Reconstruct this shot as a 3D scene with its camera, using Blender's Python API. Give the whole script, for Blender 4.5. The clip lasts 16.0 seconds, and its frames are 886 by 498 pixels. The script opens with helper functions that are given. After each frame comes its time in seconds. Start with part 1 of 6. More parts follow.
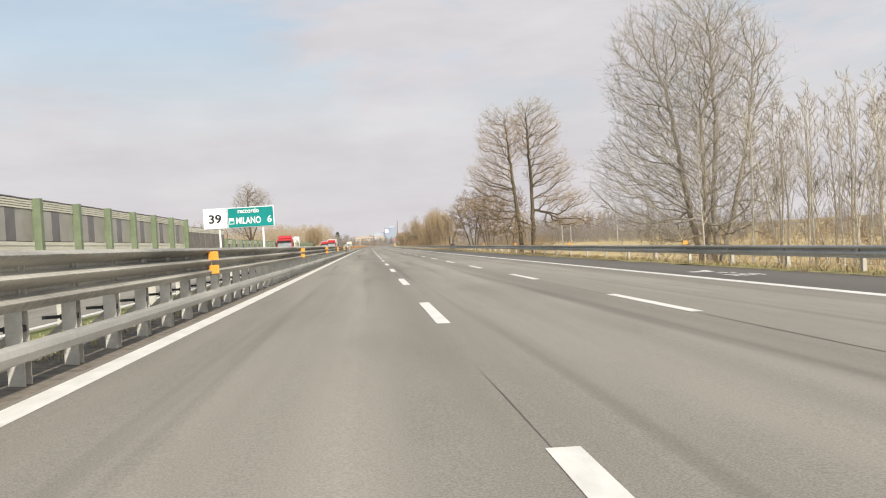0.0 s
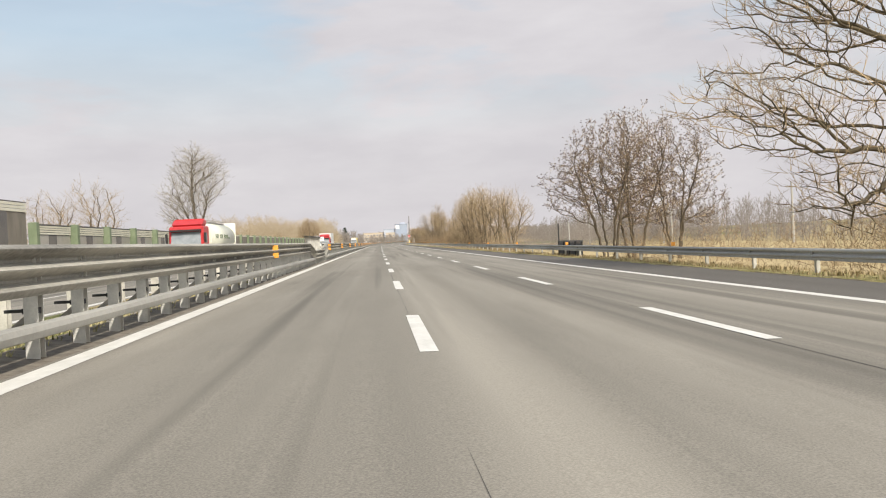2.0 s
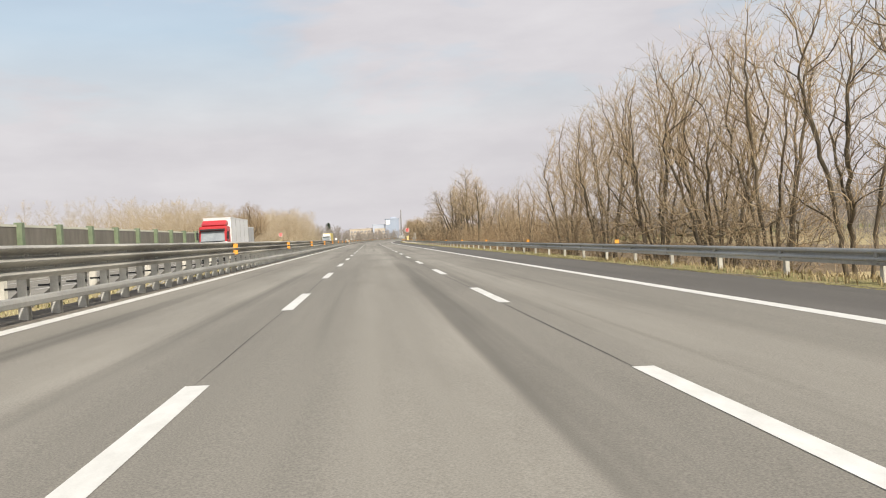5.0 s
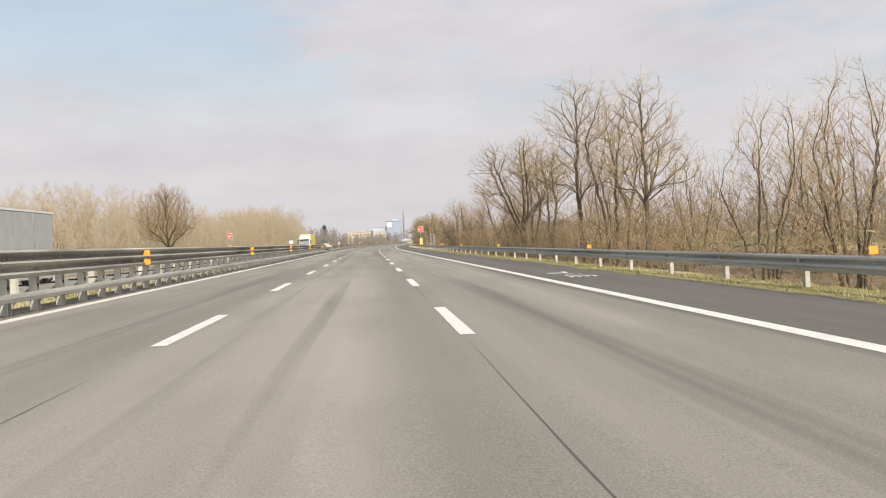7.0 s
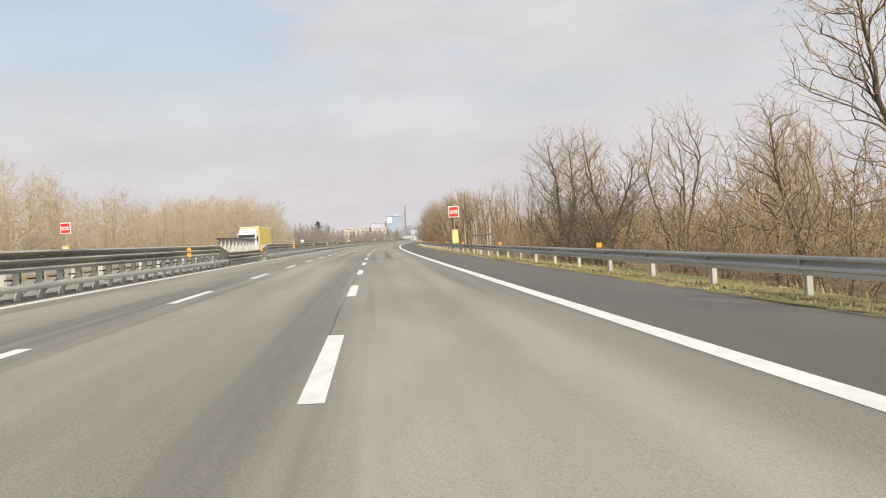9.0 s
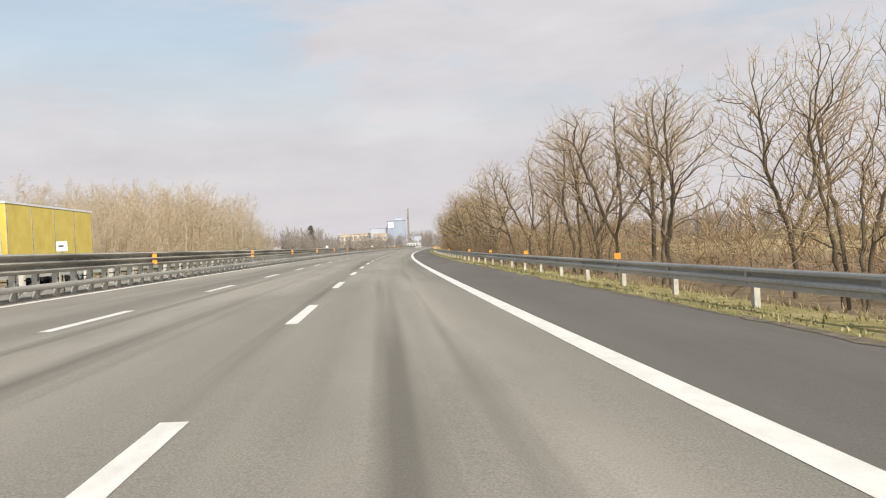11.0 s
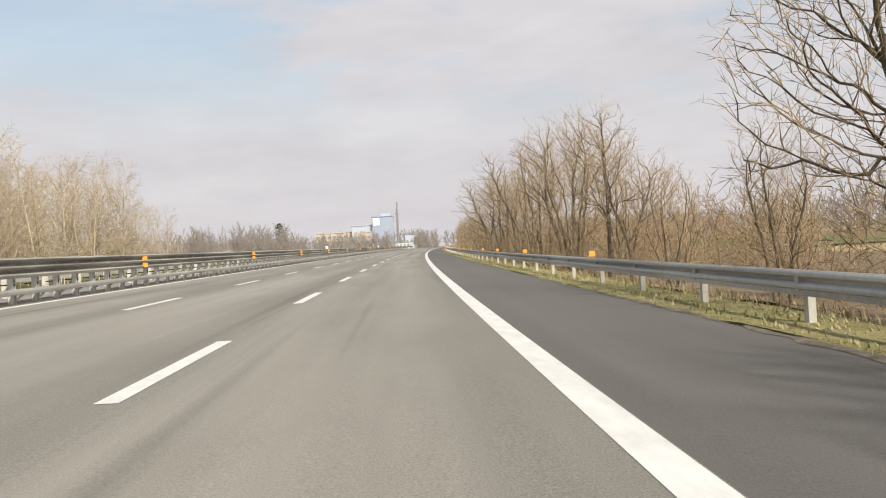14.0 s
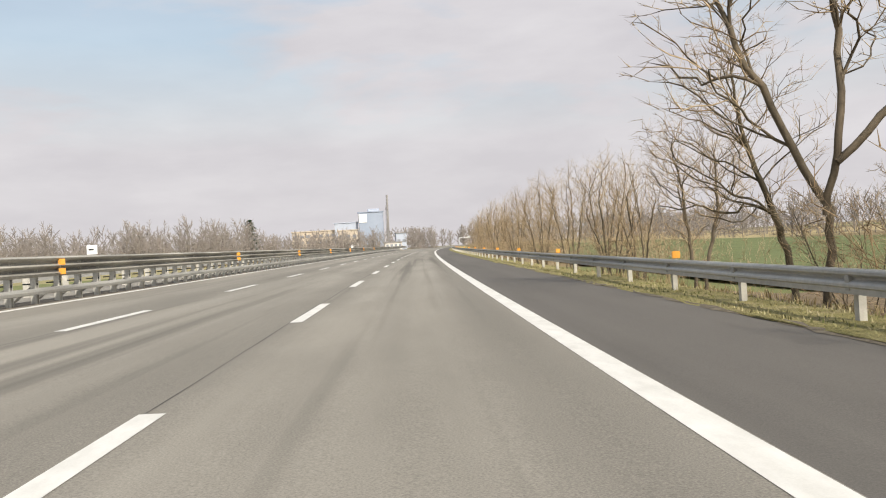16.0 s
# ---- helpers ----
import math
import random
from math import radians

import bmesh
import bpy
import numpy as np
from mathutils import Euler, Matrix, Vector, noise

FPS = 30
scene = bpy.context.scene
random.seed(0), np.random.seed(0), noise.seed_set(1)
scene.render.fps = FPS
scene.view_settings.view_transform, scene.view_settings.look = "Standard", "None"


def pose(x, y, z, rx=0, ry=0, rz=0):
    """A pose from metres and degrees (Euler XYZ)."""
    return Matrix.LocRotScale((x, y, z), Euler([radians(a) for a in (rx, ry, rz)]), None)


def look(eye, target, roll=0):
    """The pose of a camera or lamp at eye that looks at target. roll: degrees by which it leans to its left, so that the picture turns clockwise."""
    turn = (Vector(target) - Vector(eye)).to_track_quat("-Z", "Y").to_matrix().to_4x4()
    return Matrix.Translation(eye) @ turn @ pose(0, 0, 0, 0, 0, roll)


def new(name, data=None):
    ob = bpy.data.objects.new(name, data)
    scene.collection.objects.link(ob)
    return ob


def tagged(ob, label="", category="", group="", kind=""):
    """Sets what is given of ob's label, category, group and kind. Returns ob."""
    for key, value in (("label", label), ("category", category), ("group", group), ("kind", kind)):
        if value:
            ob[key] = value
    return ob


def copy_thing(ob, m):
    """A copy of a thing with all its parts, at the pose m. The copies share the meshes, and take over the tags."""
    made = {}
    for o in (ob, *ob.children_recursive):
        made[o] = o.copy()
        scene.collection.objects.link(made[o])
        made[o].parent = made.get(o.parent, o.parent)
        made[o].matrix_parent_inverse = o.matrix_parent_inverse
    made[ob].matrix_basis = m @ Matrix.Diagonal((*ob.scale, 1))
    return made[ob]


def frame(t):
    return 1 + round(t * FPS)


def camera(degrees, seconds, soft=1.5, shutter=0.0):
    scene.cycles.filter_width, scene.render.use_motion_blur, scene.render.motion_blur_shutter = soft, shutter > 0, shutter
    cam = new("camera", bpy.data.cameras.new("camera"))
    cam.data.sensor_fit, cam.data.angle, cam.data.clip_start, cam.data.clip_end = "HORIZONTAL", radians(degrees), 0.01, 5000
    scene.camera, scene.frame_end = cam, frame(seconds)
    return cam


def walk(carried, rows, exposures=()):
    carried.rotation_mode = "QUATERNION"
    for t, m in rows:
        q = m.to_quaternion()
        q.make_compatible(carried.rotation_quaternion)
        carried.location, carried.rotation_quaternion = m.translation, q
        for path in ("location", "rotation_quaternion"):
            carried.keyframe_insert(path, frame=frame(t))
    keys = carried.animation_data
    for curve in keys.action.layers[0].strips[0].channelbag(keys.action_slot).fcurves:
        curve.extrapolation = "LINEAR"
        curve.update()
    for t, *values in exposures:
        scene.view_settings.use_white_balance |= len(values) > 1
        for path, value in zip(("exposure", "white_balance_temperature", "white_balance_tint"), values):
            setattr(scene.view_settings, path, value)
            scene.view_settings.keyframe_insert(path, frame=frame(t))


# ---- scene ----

# ---------------------------------------------------------------- camera
cam = camera(55.1, 16.0, 1.1)
PATH = [
    (0, pose(2.76, 0.00, 1.092, 89.45, 3.68, -4.95)),
    (0.5, pose(2.82, 18.86, 1.090, 89.46, 3.06, -4.63)),
    (1, pose(2.99, 37.69, 1.085, 89.45, 2.81, -4.46)),
    (1.5, pose(3.09, 56.46, 1.082, 89.47, 3.11, -4.24)),
    (2, pose(3.17, 75.22, 1.079, 89.35, 2.99, -4.30)),
    (2.5, pose(3.34, 94.13, 1.074, 89.26, 2.89, -4.52)),
    (3, pose(3.60, 113.14, 1.067, 89.29, 2.78, -4.68)),
    (3.5, pose(3.94, 132.24, 1.058, 89.24, 2.95, -4.96)),
    (4, pose(4.34, 151.35, 1.048, 89.18, 3.47, -5.07)),
    (4.5, pose(4.72, 170.43, 1.038, 89.07, 3.24, -5.03)),
    (7, pose(6.30, 265.65, 1.002, 89.38, 3.12, -4.91)),
    (7.5, pose(6.75, 284.64, 0.991, 89.35, 3.31, -5.00)),
    (8, pose(7.19, 303.67, 0.981, 89.17, 3.47, -4.97)),
    (8.5, pose(7.62, 322.78, 0.970, 89.31, 3.45, -4.89)),
    (9, pose(7.99, 341.94, 0.961, 89.19, 3.45, -4.89)),
    (11.5, pose(9.70, 437.71, 0.932, 89.77, 2.88, -4.85)),
    (12, pose(10.21, 456.80, 0.928, 89.66, 3.10, -5.08)),
    (12.5, pose(10.83, 475.81, 0.924, 89.82, 3.31, -5.25)),
    (13, pose(11.63, 494.68, 0.918, 89.66, 3.34, -5.36)),
    (13.5, pose(12.53, 513.59, 0.914, 89.68, 3.37, -5.54)),
    (14, pose(13.46, 532.70, 0.913, 89.71, 3.49, -5.66)),
    (14.5, pose(14.43, 551.92, 0.915, 90.03, 3.62, -5.74)),
    (15, pose(15.42, 571.12, 0.919, 89.97, 3.38, -5.97)),
    (15.5, pose(16.56, 590.29, 0.922, 89.94, 3.41, -6.12)),
    (16, pose(17.81, 609.44, 0.924, 89.71, 3.46, -6.22)),
]
walk(cam, PATH)

# ---------------------------------------------------------------- daylight
SUN_ELEV, SUN_SIDE = 41.0, 22.0         # height of the sun; degrees it stands to the right of straight behind
world = bpy.data.worlds.new("hazy_sky")
scene.world = world
world.use_nodes = True
wn, wl = world.node_tree.nodes, world.node_tree.links
wn.clear()


def wnode(kind, **sets):
    nd = wn.new(kind)
    for k, v in sets.items():
        nd.inputs[k].default_value = v
    return nd


sky = wn.new("ShaderNodeTexSky")
sky.sky_type = "NISHITA"
sky.sun_disc = False
sky.sun_elevation = radians(SUN_ELEV)
sky.sun_rotation = radians(180.0 - SUN_SIDE)
sky.dust_density = 3.0
sky.air_density = 1.2
coord = wn.new("ShaderNodeTexCoord")
sep = wn.new("ShaderNodeSeparateXYZ")
wl.new(coord.outputs["Generated"], sep.inputs[0])
stretch = wn.new("ShaderNodeVectorMath")
stretch.operation = "MULTIPLY"
stretch.inputs[1].default_value = (1.0, 1.0, 3.4)
wl.new(coord.outputs["Generated"], stretch.inputs[0])
shift = wn.new("ShaderNodeVectorMath")
shift.operation = "ADD"
shift.inputs[1].default_value = (0.30, 0.0, 0.35)
wl.new(stretch.outputs[0], shift.inputs[0])
clouds = wnode("ShaderNodeTexNoise", Scale=2.6, Detail=7.0, Roughness=0.52, Distortion=0.25)
wl.new(shift.outputs[0], clouds.inputs["Vector"])
ramp = wn.new("ShaderNodeValToRGB")
ramp.color_ramp.elements[0].position = 0.44
ramp.color_ramp.elements[1].position = 0.57
wl.new(clouds.outputs["Fac"], ramp.inputs[0])
# haze is thick towards the horizon and hides the blue there
haze = wn.new("ShaderNodeMapRange")
haze.inputs["From Min"].default_value = 0.12
haze.inputs["From Max"].default_value = 0.24
haze.inputs["To Min"].default_value = 1.0
haze.inputs["To Max"].default_value = 0.0
wl.new(sep.outputs["Z"], haze.inputs["Value"])
cover = wn.new("ShaderNodeMath")
cover.operation = "MAXIMUM"
wl.new(ramp.outputs["Color"], cover.inputs[0])
wl.new(haze.outputs[0], cover.inputs[1])
most = wn.new("ShaderNodeMath")
most.operation = "MULTIPLY_ADD"            # thin veil everywhere
most.inputs[1].default_value = 0.55
veil = wn.new("ShaderNodeMapRange")          # the veil thins out overhead
for key, val in (("From Min", 0.28), ("From Max", 0.62), ("To Min", 0.42), ("To Max", 0.08)):
    veil.inputs[key].default_value = val
wl.new(sep.outputs["Z"], veil.inputs["Value"])
wl.new(veil.outputs[0], most.inputs[2])
wl.new(cover.outputs[0], most.inputs[0])
# cloud brightness: fine modelling of the cloud bodies, a little greyer towards the horizon
body = wnode("ShaderNodeTexNoise", Scale=5.5, Detail=8.0, Roughness=0.55)
wl.new(shift.outputs[0], body.inputs["Vector"])
cram = wn.new("ShaderNodeValToRGB")
cram.color_ramp.elements[0].position = 0.35
cram.color_ramp.elements[0].color = (0.662, 0.632, 0.660, 1)
cram.color_ramp.elements[1].position = 0.68
cram.color_ramp.elements[1].color = (0.760, 0.730, 0.750, 1)
wl.new(body.outputs["Fac"], cram.inputs[0])
blue = wn.new("ShaderNodeVectorMath")
blue.operation = "MULTIPLY"
blue.inputs[1].default_value = (0.165, 0.175, 0.165)
wl.new(sky.outputs[0], blue.inputs[0])
mix = wn.new("ShaderNodeMix")
mix.data_type = "RGBA"
wl.new(most.outputs[0], mix.inputs["Factor"])
wl.new(blue.outputs[0], mix.inputs["A"])
wl.new(cram.outputs["Color"], mix.inputs["B"])
bg = wnode("ShaderNodeBackground", Strength=1.0)
wl.new(mix.outputs["Result"], bg.inputs["Color"])
wout = wn.new("ShaderNodeOutputWorld")
wl.new(bg.outputs[0], wout.inputs[0])

sun_data = bpy.data.lights.new("sun", "SUN")
sun_data.energy = 4.6
sun_data.angle = radians(1.5)
sun_data.color = (1.0, 0.93, 0.83)
sun = new("sun", sun_data)
ce = math.cos(radians(SUN_ELEV))
sun_from = Vector((ce * math.sin(radians(SUN_SIDE)), -ce * math.cos(radians(SUN_SIDE)), math.sin(radians(SUN_ELEV))))
sun.matrix_world = look(sun_from * 60, (0, 0, 0))
scene.view_settings.exposure = 0.0

# ---------------------------------------------------------------- materials


class Mat:
    """A small wrapper that keeps the node code short."""

    def __init__(self, name, rough=0.8, metal=0.0, spec=0.4):
        self.m = bpy.data.materials.new(name)
        self.m.use_nodes = True
        self.n, self.l = self.m.node_tree.nodes, self.m.node_tree.links
        self.b = self.n["Principled BSDF"]
        self.b.inputs["Roughness"].default_value = rough
        self.b.inputs["Metallic"].default_value = metal
        self.b.inputs["Specular IOR Level"].default_value = spec
        self.pos = self.n.new("ShaderNodeNewGeometry").outputs["Position"]

    def noise(self, scale, detail=4.0, rough=0.55, stretch=None, distort=0.0, pos=None):
        src = pos or self.pos
        if stretch:
            v = self.n.new("ShaderNodeVectorMath")
            v.operation = "MULTIPLY"
            v.inputs[1].default_value = stretch
            self.l.new(src, v.inputs[0])
            src = v.outputs[0]
        t = self.n.new("ShaderNodeTexNoise")
        t.inputs["Scale"].default_value = scale
        t.inputs["Detail"].default_value = detail
        t.inputs["Roughness"].default_value = rough
        t.inputs["Distortion"].default_value = distort
        self.l.new(src, t.inputs["Vector"])
        return t.outputs["Fac"]

    def ramp(self, fac, *stops):
        r = self.n.new("ShaderNodeValToRGB")
        while len(r.color_ramp.elements) < len(stops):
            r.color_ramp.elements.new(0.5)
        for e, (p, c) in zip(r.color_ramp.elements, stops):
            e.position = p
            e.color = (*c, 1) if len(c) == 3 else c
        self.l.new(fac, r.inputs[0])
        return r.outputs["Color"]

    def mix(self, fac, a, b, mode="MIX"):
        x = self.n.new("ShaderNodeMix")
        x.data_type, x.blend_type = "RGBA", mode
        for key, v in (("Factor", fac), ("A", a), ("B", b)):
            if hasattr(v, "is_output"):
                self.l.new(v, x.inputs[key])
            else:
                x.inputs[key].default_value = v if key == "Factor" else (*v, 1)
        return x.outputs["Result"]

    def color(self, out):
        self.l.new(out, self.b.inputs["Base Color"])
        return self

    def bump(self, fac, strength=0.3, dist=0.01):
        u = self.n.new("ShaderNodeBump")
        u.inputs["Strength"].default_value = strength
        u.inputs["Distance"].default_value = dist
        self.l.new(fac, u.inputs["Height"])
        self.l.new(u.outputs[0], self.b.inputs["Normal"])
        return self


def simple(name, dark, light, scale=3.0, rough=0.7, metal=0.0, stretch=None, bump=0.0, spec=0.4):
    """Two tones of one surface: broad stains and a fine grain over them."""
    w = Mat(name, rough, metal, spec)
    f = w.noise(scale, 5.0, 0.6, stretch)
    g = w.noise(scale * 14, 3.0, 0.6)
    c = w.ramp(f, (0.32, dark), (0.68, light))
    w.color(w.mix(0.22, c, w.ramp(g, (0.35, dark), (0.65, light))))
    if bump:
        w.bump(g, bump, 0.01)
    return w.m


def twigs(name, *tones):
    """Thin branches: every one has its own tone, and broad patches are sunnier."""
    w = Mat(name, 0.9, 0.0, 0.15)
    own = w.n.new("ShaderNodeNewGeometry").outputs["Random Per Island"]
    k = len(tones) - 1
    c = w.ramp(own, *[(i / k, t) for i, t in enumerate(tones)])
    w.color(w.mix(w.ramp(w.noise(0.6, 3.0), (0.40, (0, 0, 0)), (0.66, (0.35,) * 3)), c, tones[1]))
    return w.m


def asphalt(name, base, light, streak, seal, lanes=False):
    w = Mat(name, 0.88, 0.0, 0.3)
    lay = w.n.new("ShaderNodeUVMap").outputs["UV"]            # u across the road, v along it, in metres
    wide = w.noise(0.55, 4.0, 0.55, (1.0, 0.03, 1), pos=lay)  # long worn bands in the driving direction
    patch = w.noise(0.35, 5.0, 0.62, (1, 0.22, 1), pos=lay)
    grain = w.noise(70.0, 2.0, 0.7)
    stone = w.noise(240.0, 1.0, 0.5)
    c = w.ramp(wide, (0.30, base), (0.70, light))
    if lanes:
        # rubbed-in tracks: darker near the lane lines, paler where the tyres polish the stone
        sx = w.n.new("ShaderNodeSeparateXYZ")
        w.l.new(lay, sx.inputs[0])
        wob = w.n.new("ShaderNodeMath")
        wob.operation = "MULTIPLY_ADD"
        wob.inputs[1].default_value = 0.9
        w.l.new(w.noise(0.05, 3.0, 0.6, pos=lay), wob.inputs[0])
        w.l.new(sx.outputs["X"], wob.inputs[2])
        ph = w.n.new("ShaderNodeMath")
        ph.operation = "MULTIPLY"
        ph.inputs[1].default_value = 6.28318 / 3.75
        w.l.new(wob.outputs[0], ph.inputs[0])
        co = w.n.new("ShaderNodeMath")
        co.operation = "COSINE"
        w.l.new(ph.outputs[0], co.inputs[0])
        c = w.mix(w.ramp(co.outputs[0], (0.25, (0, 0, 0)), (1.0, (0.50,) * 3)), c, tuple(v * 0.66 for v in base))
    c = w.mix(w.ramp(patch, (0.47, (0, 0, 0)), (0.75, (streak,) * 3)), c, tuple(v * 0.66 for v in base))
    c = w.mix(0.28, c, w.ramp(grain, (0.3, tuple(v * 0.45 for v in base)), (0.7, tuple(min(1, v * 1.5) for v in light))))
    tyre = w.noise(1.3, 3.0, 0.55, (1.0, 0.012, 1), pos=lay)
    c = w.mix(w.ramp(tyre, (0.55, (0, 0, 0)), (0.72, (seal,) * 3)), c, tuple(v * 0.5 for v in base))
    w.color(c)
    w.bump(w.mix(0.4, grain, stone), 0.5, 0.004)
    return w.m


M_ROAD = asphalt("worn_asphalt", (0.165, 0.152, 0.128), (0.335, 0.308, 0.260), 0.62, 0.62, True)
M_SHOULDER = asphalt("dark_shoulder_asphalt", (0.100, 0.092, 0.081), (0.150, 0.138, 0.122), 0.5, 0.2)
M_PAINT = simple("road_paint", (0.56, 0.545, 0.50), (0.72, 0.705, 0.66), 5.0, 0.7, 0.0, (1, 0.4, 1))
M_ZINC = simple("weathered_zinc", (0.25, 0.24, 0.215), (0.46, 0.445, 0.40), 0.9, 0.6, 0.15, (1, 0.25, 3), 0.1)
M_ZINC_DARK = simple("dirty_zinc", (0.12, 0.112, 0.097), (0.52, 0.495, 0.43), 0.8, 0.7, 0.0, (1, 0.2, 4), 0.1)
M_ZINC_POST = simple("post_zinc", (0.40, 0.385, 0.345), (0.66, 0.64, 0.58), 2.5, 0.6, 0.1, None, 0.1)
M_ZINC_PALE = simple("pale_zinc", (0.42, 0.41, 0.38), (0.60, 0.59, 0.55), 1.5, 0.55, 0.1, (1, 0.3, 2))
M_CONC = simple("pale_concrete", (0.36, 0.34, 0.30), (0.58, 0.56, 0.50), 4.0, 0.85, 0.0, None, 0.2)
M_BLACK = simple("black_steel", (0.012, 0.012, 0.012), (0.04, 0.04, 0.04), 4.0, 0.6)
M_ORANGE = simple("orange_reflector", (0.78, 0.31, 0.04), (0.92, 0.44, 0.09), 20.0, 0.35)
M_GREENPAINT = simple("green_paint", (0.125, 0.165, 0.095), (0.21, 0.25, 0.16), 1.5, 0.6)
M_PANEL_MID = simple("grey_brown_pane", (0.25, 0.235, 0.205), (0.38, 0.36, 0.315), 0.6, 0.3)
M_PANEL_LIGHT = simple("pale_panel", (0.52, 0.50, 0.40), (0.68, 0.66, 0.55), 1.0, 0.7, 0.0, (0.3, 0.3, 4))
M_PANEL_DARK = simple("smoked_panel", (0.085, 0.08, 0.075), (0.15, 0.14, 0.125), 0.6, 0.25)
M_PANEL_BROWN = simple("brown_board", (0.13, 0.115, 0.092), (0.23, 0.207, 0.17), 1.2, 0.6, 0.0, (1, 1, 0.3))
M_SIGN_GREEN = simple("sign_green", (0.003, 0.215, 0.205), (0.006, 0.28, 0.265), 2.0, 0.35)
M_SIGN_WHITE = simple("sign_white", (0.78, 0.78, 0.77), (0.88, 0.88, 0.87), 2.0, 0.4)
M_SIGN_BLACK = simple("sign_black", (0.015, 0.015, 0.015), (0.03, 0.03, 0.03), 2.0, 0.5)
M_SIGN_RED = simple("sign_red", (0.55, 0.035, 0.025), (0.70, 0.06, 0.04), 2.0, 0.4)
M_YELLOW = simple("yellow_cabinet", (0.70, 0.56, 0.22), (0.82, 0.70, 0.34), 3.0, 0.5)
M_STEEL_BACK = simple("sign_back", (0.30, 0.30, 0.30), (0.42, 0.42, 0.42), 2.0, 0.5, 0.4)
M_BARK = simple("grey_brown_bark", (0.046, 0.037, 0.026), (0.185, 0.147, 0.10), 2.2, 0.9, 0.0, (1, 1, 0.35), 0.5)
M_TWIG = twigs("tan_twigs", (0.11, 0.078, 0.046), (0.29, 0.21, 0.125), (0.48, 0.365, 0.225), (0.66, 0.53, 0.35))
M_TWIG_GREY = twigs("grey_twigs", (0.075, 0.063, 0.05), (0.27, 0.235, 0.19), (0.50, 0.45, 0.37), (0.66, 0.61, 0.52))
M_POPLAR = twigs("poplar_bark", (0.25, 0.186, 0.122), (0.42, 0.335, 0.225), (0.53, 0.44, 0.31), (0.66, 0.57, 0.44))
M_BIRCH = simple("birch_bark", (0.34, 0.31, 0.26), (0.66, 0.62, 0.54), 3.0, 0.8, 0.0, (1, 1, 2.5))
M_LEAF_DRY = simple("withered_leaves", (0.050, 0.036, 0.030), (0.15, 0.100, 0.074), 2.0, 0.85)
M_CONIFER = simple("dark_needles", (0.015, 0.028, 0.014), (0.04, 0.065, 0.03), 1.0, 0.9)
M_IVY = simple("moss_green_bark", (0.040, 0.033, 0.022), (0.150, 0.122, 0.078), 2.0, 0.9, 0.0, (1, 1, 0.4), 0.5)
M_BRAMBLE = twigs("bramble_stems", (0.11, 0.074, 0.043), (0.29, 0.205, 0.12), (0.46, 0.34, 0.205))
M_RAIL = simple("guard_rail_zinc", (0.27, 0.262, 0.238), (0.60, 0.585, 0.535), 0.7, 0.5, 0.12, (1, 0.2, 4), 0.1)
M_PALEBARK = simple("pale_bark", (0.20, 0.175, 0.14), (0.50, 0.46, 0.39), 2.5, 0.9, 0.0, (1, 1, 0.5), 0.4)
# far branches: the distance haze is put into these pale, close tones
M_FAR = twigs("haze_paled_branches", (0.22, 0.192, 0.168), (0.27, 0.238, 0.208), (0.33, 0.295, 0.262))
M_WOODPOLE = simple("pole_grey", (0.32, 0.30, 0.27), (0.48, 0.46, 0.42), 2.0, 0.85, 0.0, (1, 1, 0.2))

# ---------------------------------------------------------------- the road's line and cross-section
# s runs along the inner edge line, lat to the right of it, h above the road's surface
KNOT_S = np.arange(0, 1001, 100.0)
BEND = np.array([-0.053, 0.021, 0.033, -0.043, 0.164, 0.436, 0.242, 0.146, 0.243, 0.346, 0.424]) * 1e-3
GRID_S = np.arange(-300, 3001, 2.0)
_k = np.interp(GRID_S, KNOT_S, BEND)
_k[GRID_S > 1040] = 0.0
HEAD = np.concatenate([[0], np.cumsum((_k[1:] + _k[:-1]) / 2 * 2.0)])
HEAD -= np.interp(0, GRID_S, HEAD)
LINE_X = np.concatenate([[0], np.cumsum((np.sin(HEAD[1:]) + np.sin(HEAD[:-1])) / 2 * 2.0)])
LINE_Y = np.concatenate([[0], np.cumsum((np.cos(HEAD[1:]) + np.cos(HEAD[:-1])) / 2 * 2.0)])
LINE_X -= np.interp(0, GRID_S, LINE_X)
LINE_Y -= np.interp(0, GRID_S, LINE_Y)
FALL = 0.025


def deck(lat):
    """Height of the paved surface: each carriageway falls outwards from the median."""
    return -FALL * lat if lat > -1.3 else 0.0325 + FALL * (lat + 1.3)


def heading(s):
    return float(np.interp(s, GRID_S, HEAD))


def at(s, lat, h=0.0, base=None):
    a = heading(s)
    x, y = float(np.interp(s, GRID_S, LINE_X)), float(np.interp(s, GRID_S, LINE_Y))
    z = deck(lat) if base is None else base
    return Vector((x + lat * math.cos(a), y - lat * math.sin(a), z + h))


def stand(s, lat, h=0.0, turn=0.0, base=None):
    """Pose on the road's frame: local y looks along the road, local x to its right."""
    p = at(s, lat, h, base)
    return pose(p.x, p.y, p.z, 0, 0, -math.degrees(heading(s)) + turn)


def ground_z(lat):
    """Height of the open ground beside the road."""
    pts = ((-400, -2.2), (-60, -1.9), (-24, -1.3), (-19.5, -0.55), (-17.2, -0.42), (-3.2, -0.02), (-2.6, 0.04), (-0.2, 0.0),
           (0.0, -0.25), (14.0, -0.60), (14.3, -0.38), (15.6, -0.42), (17.5, -0.95), (22, -1.5), (60, -1.9), (400, -2.2))
    return float(np.interp(lat, [p[0] for p in pts], [p[1] for p in pts]))


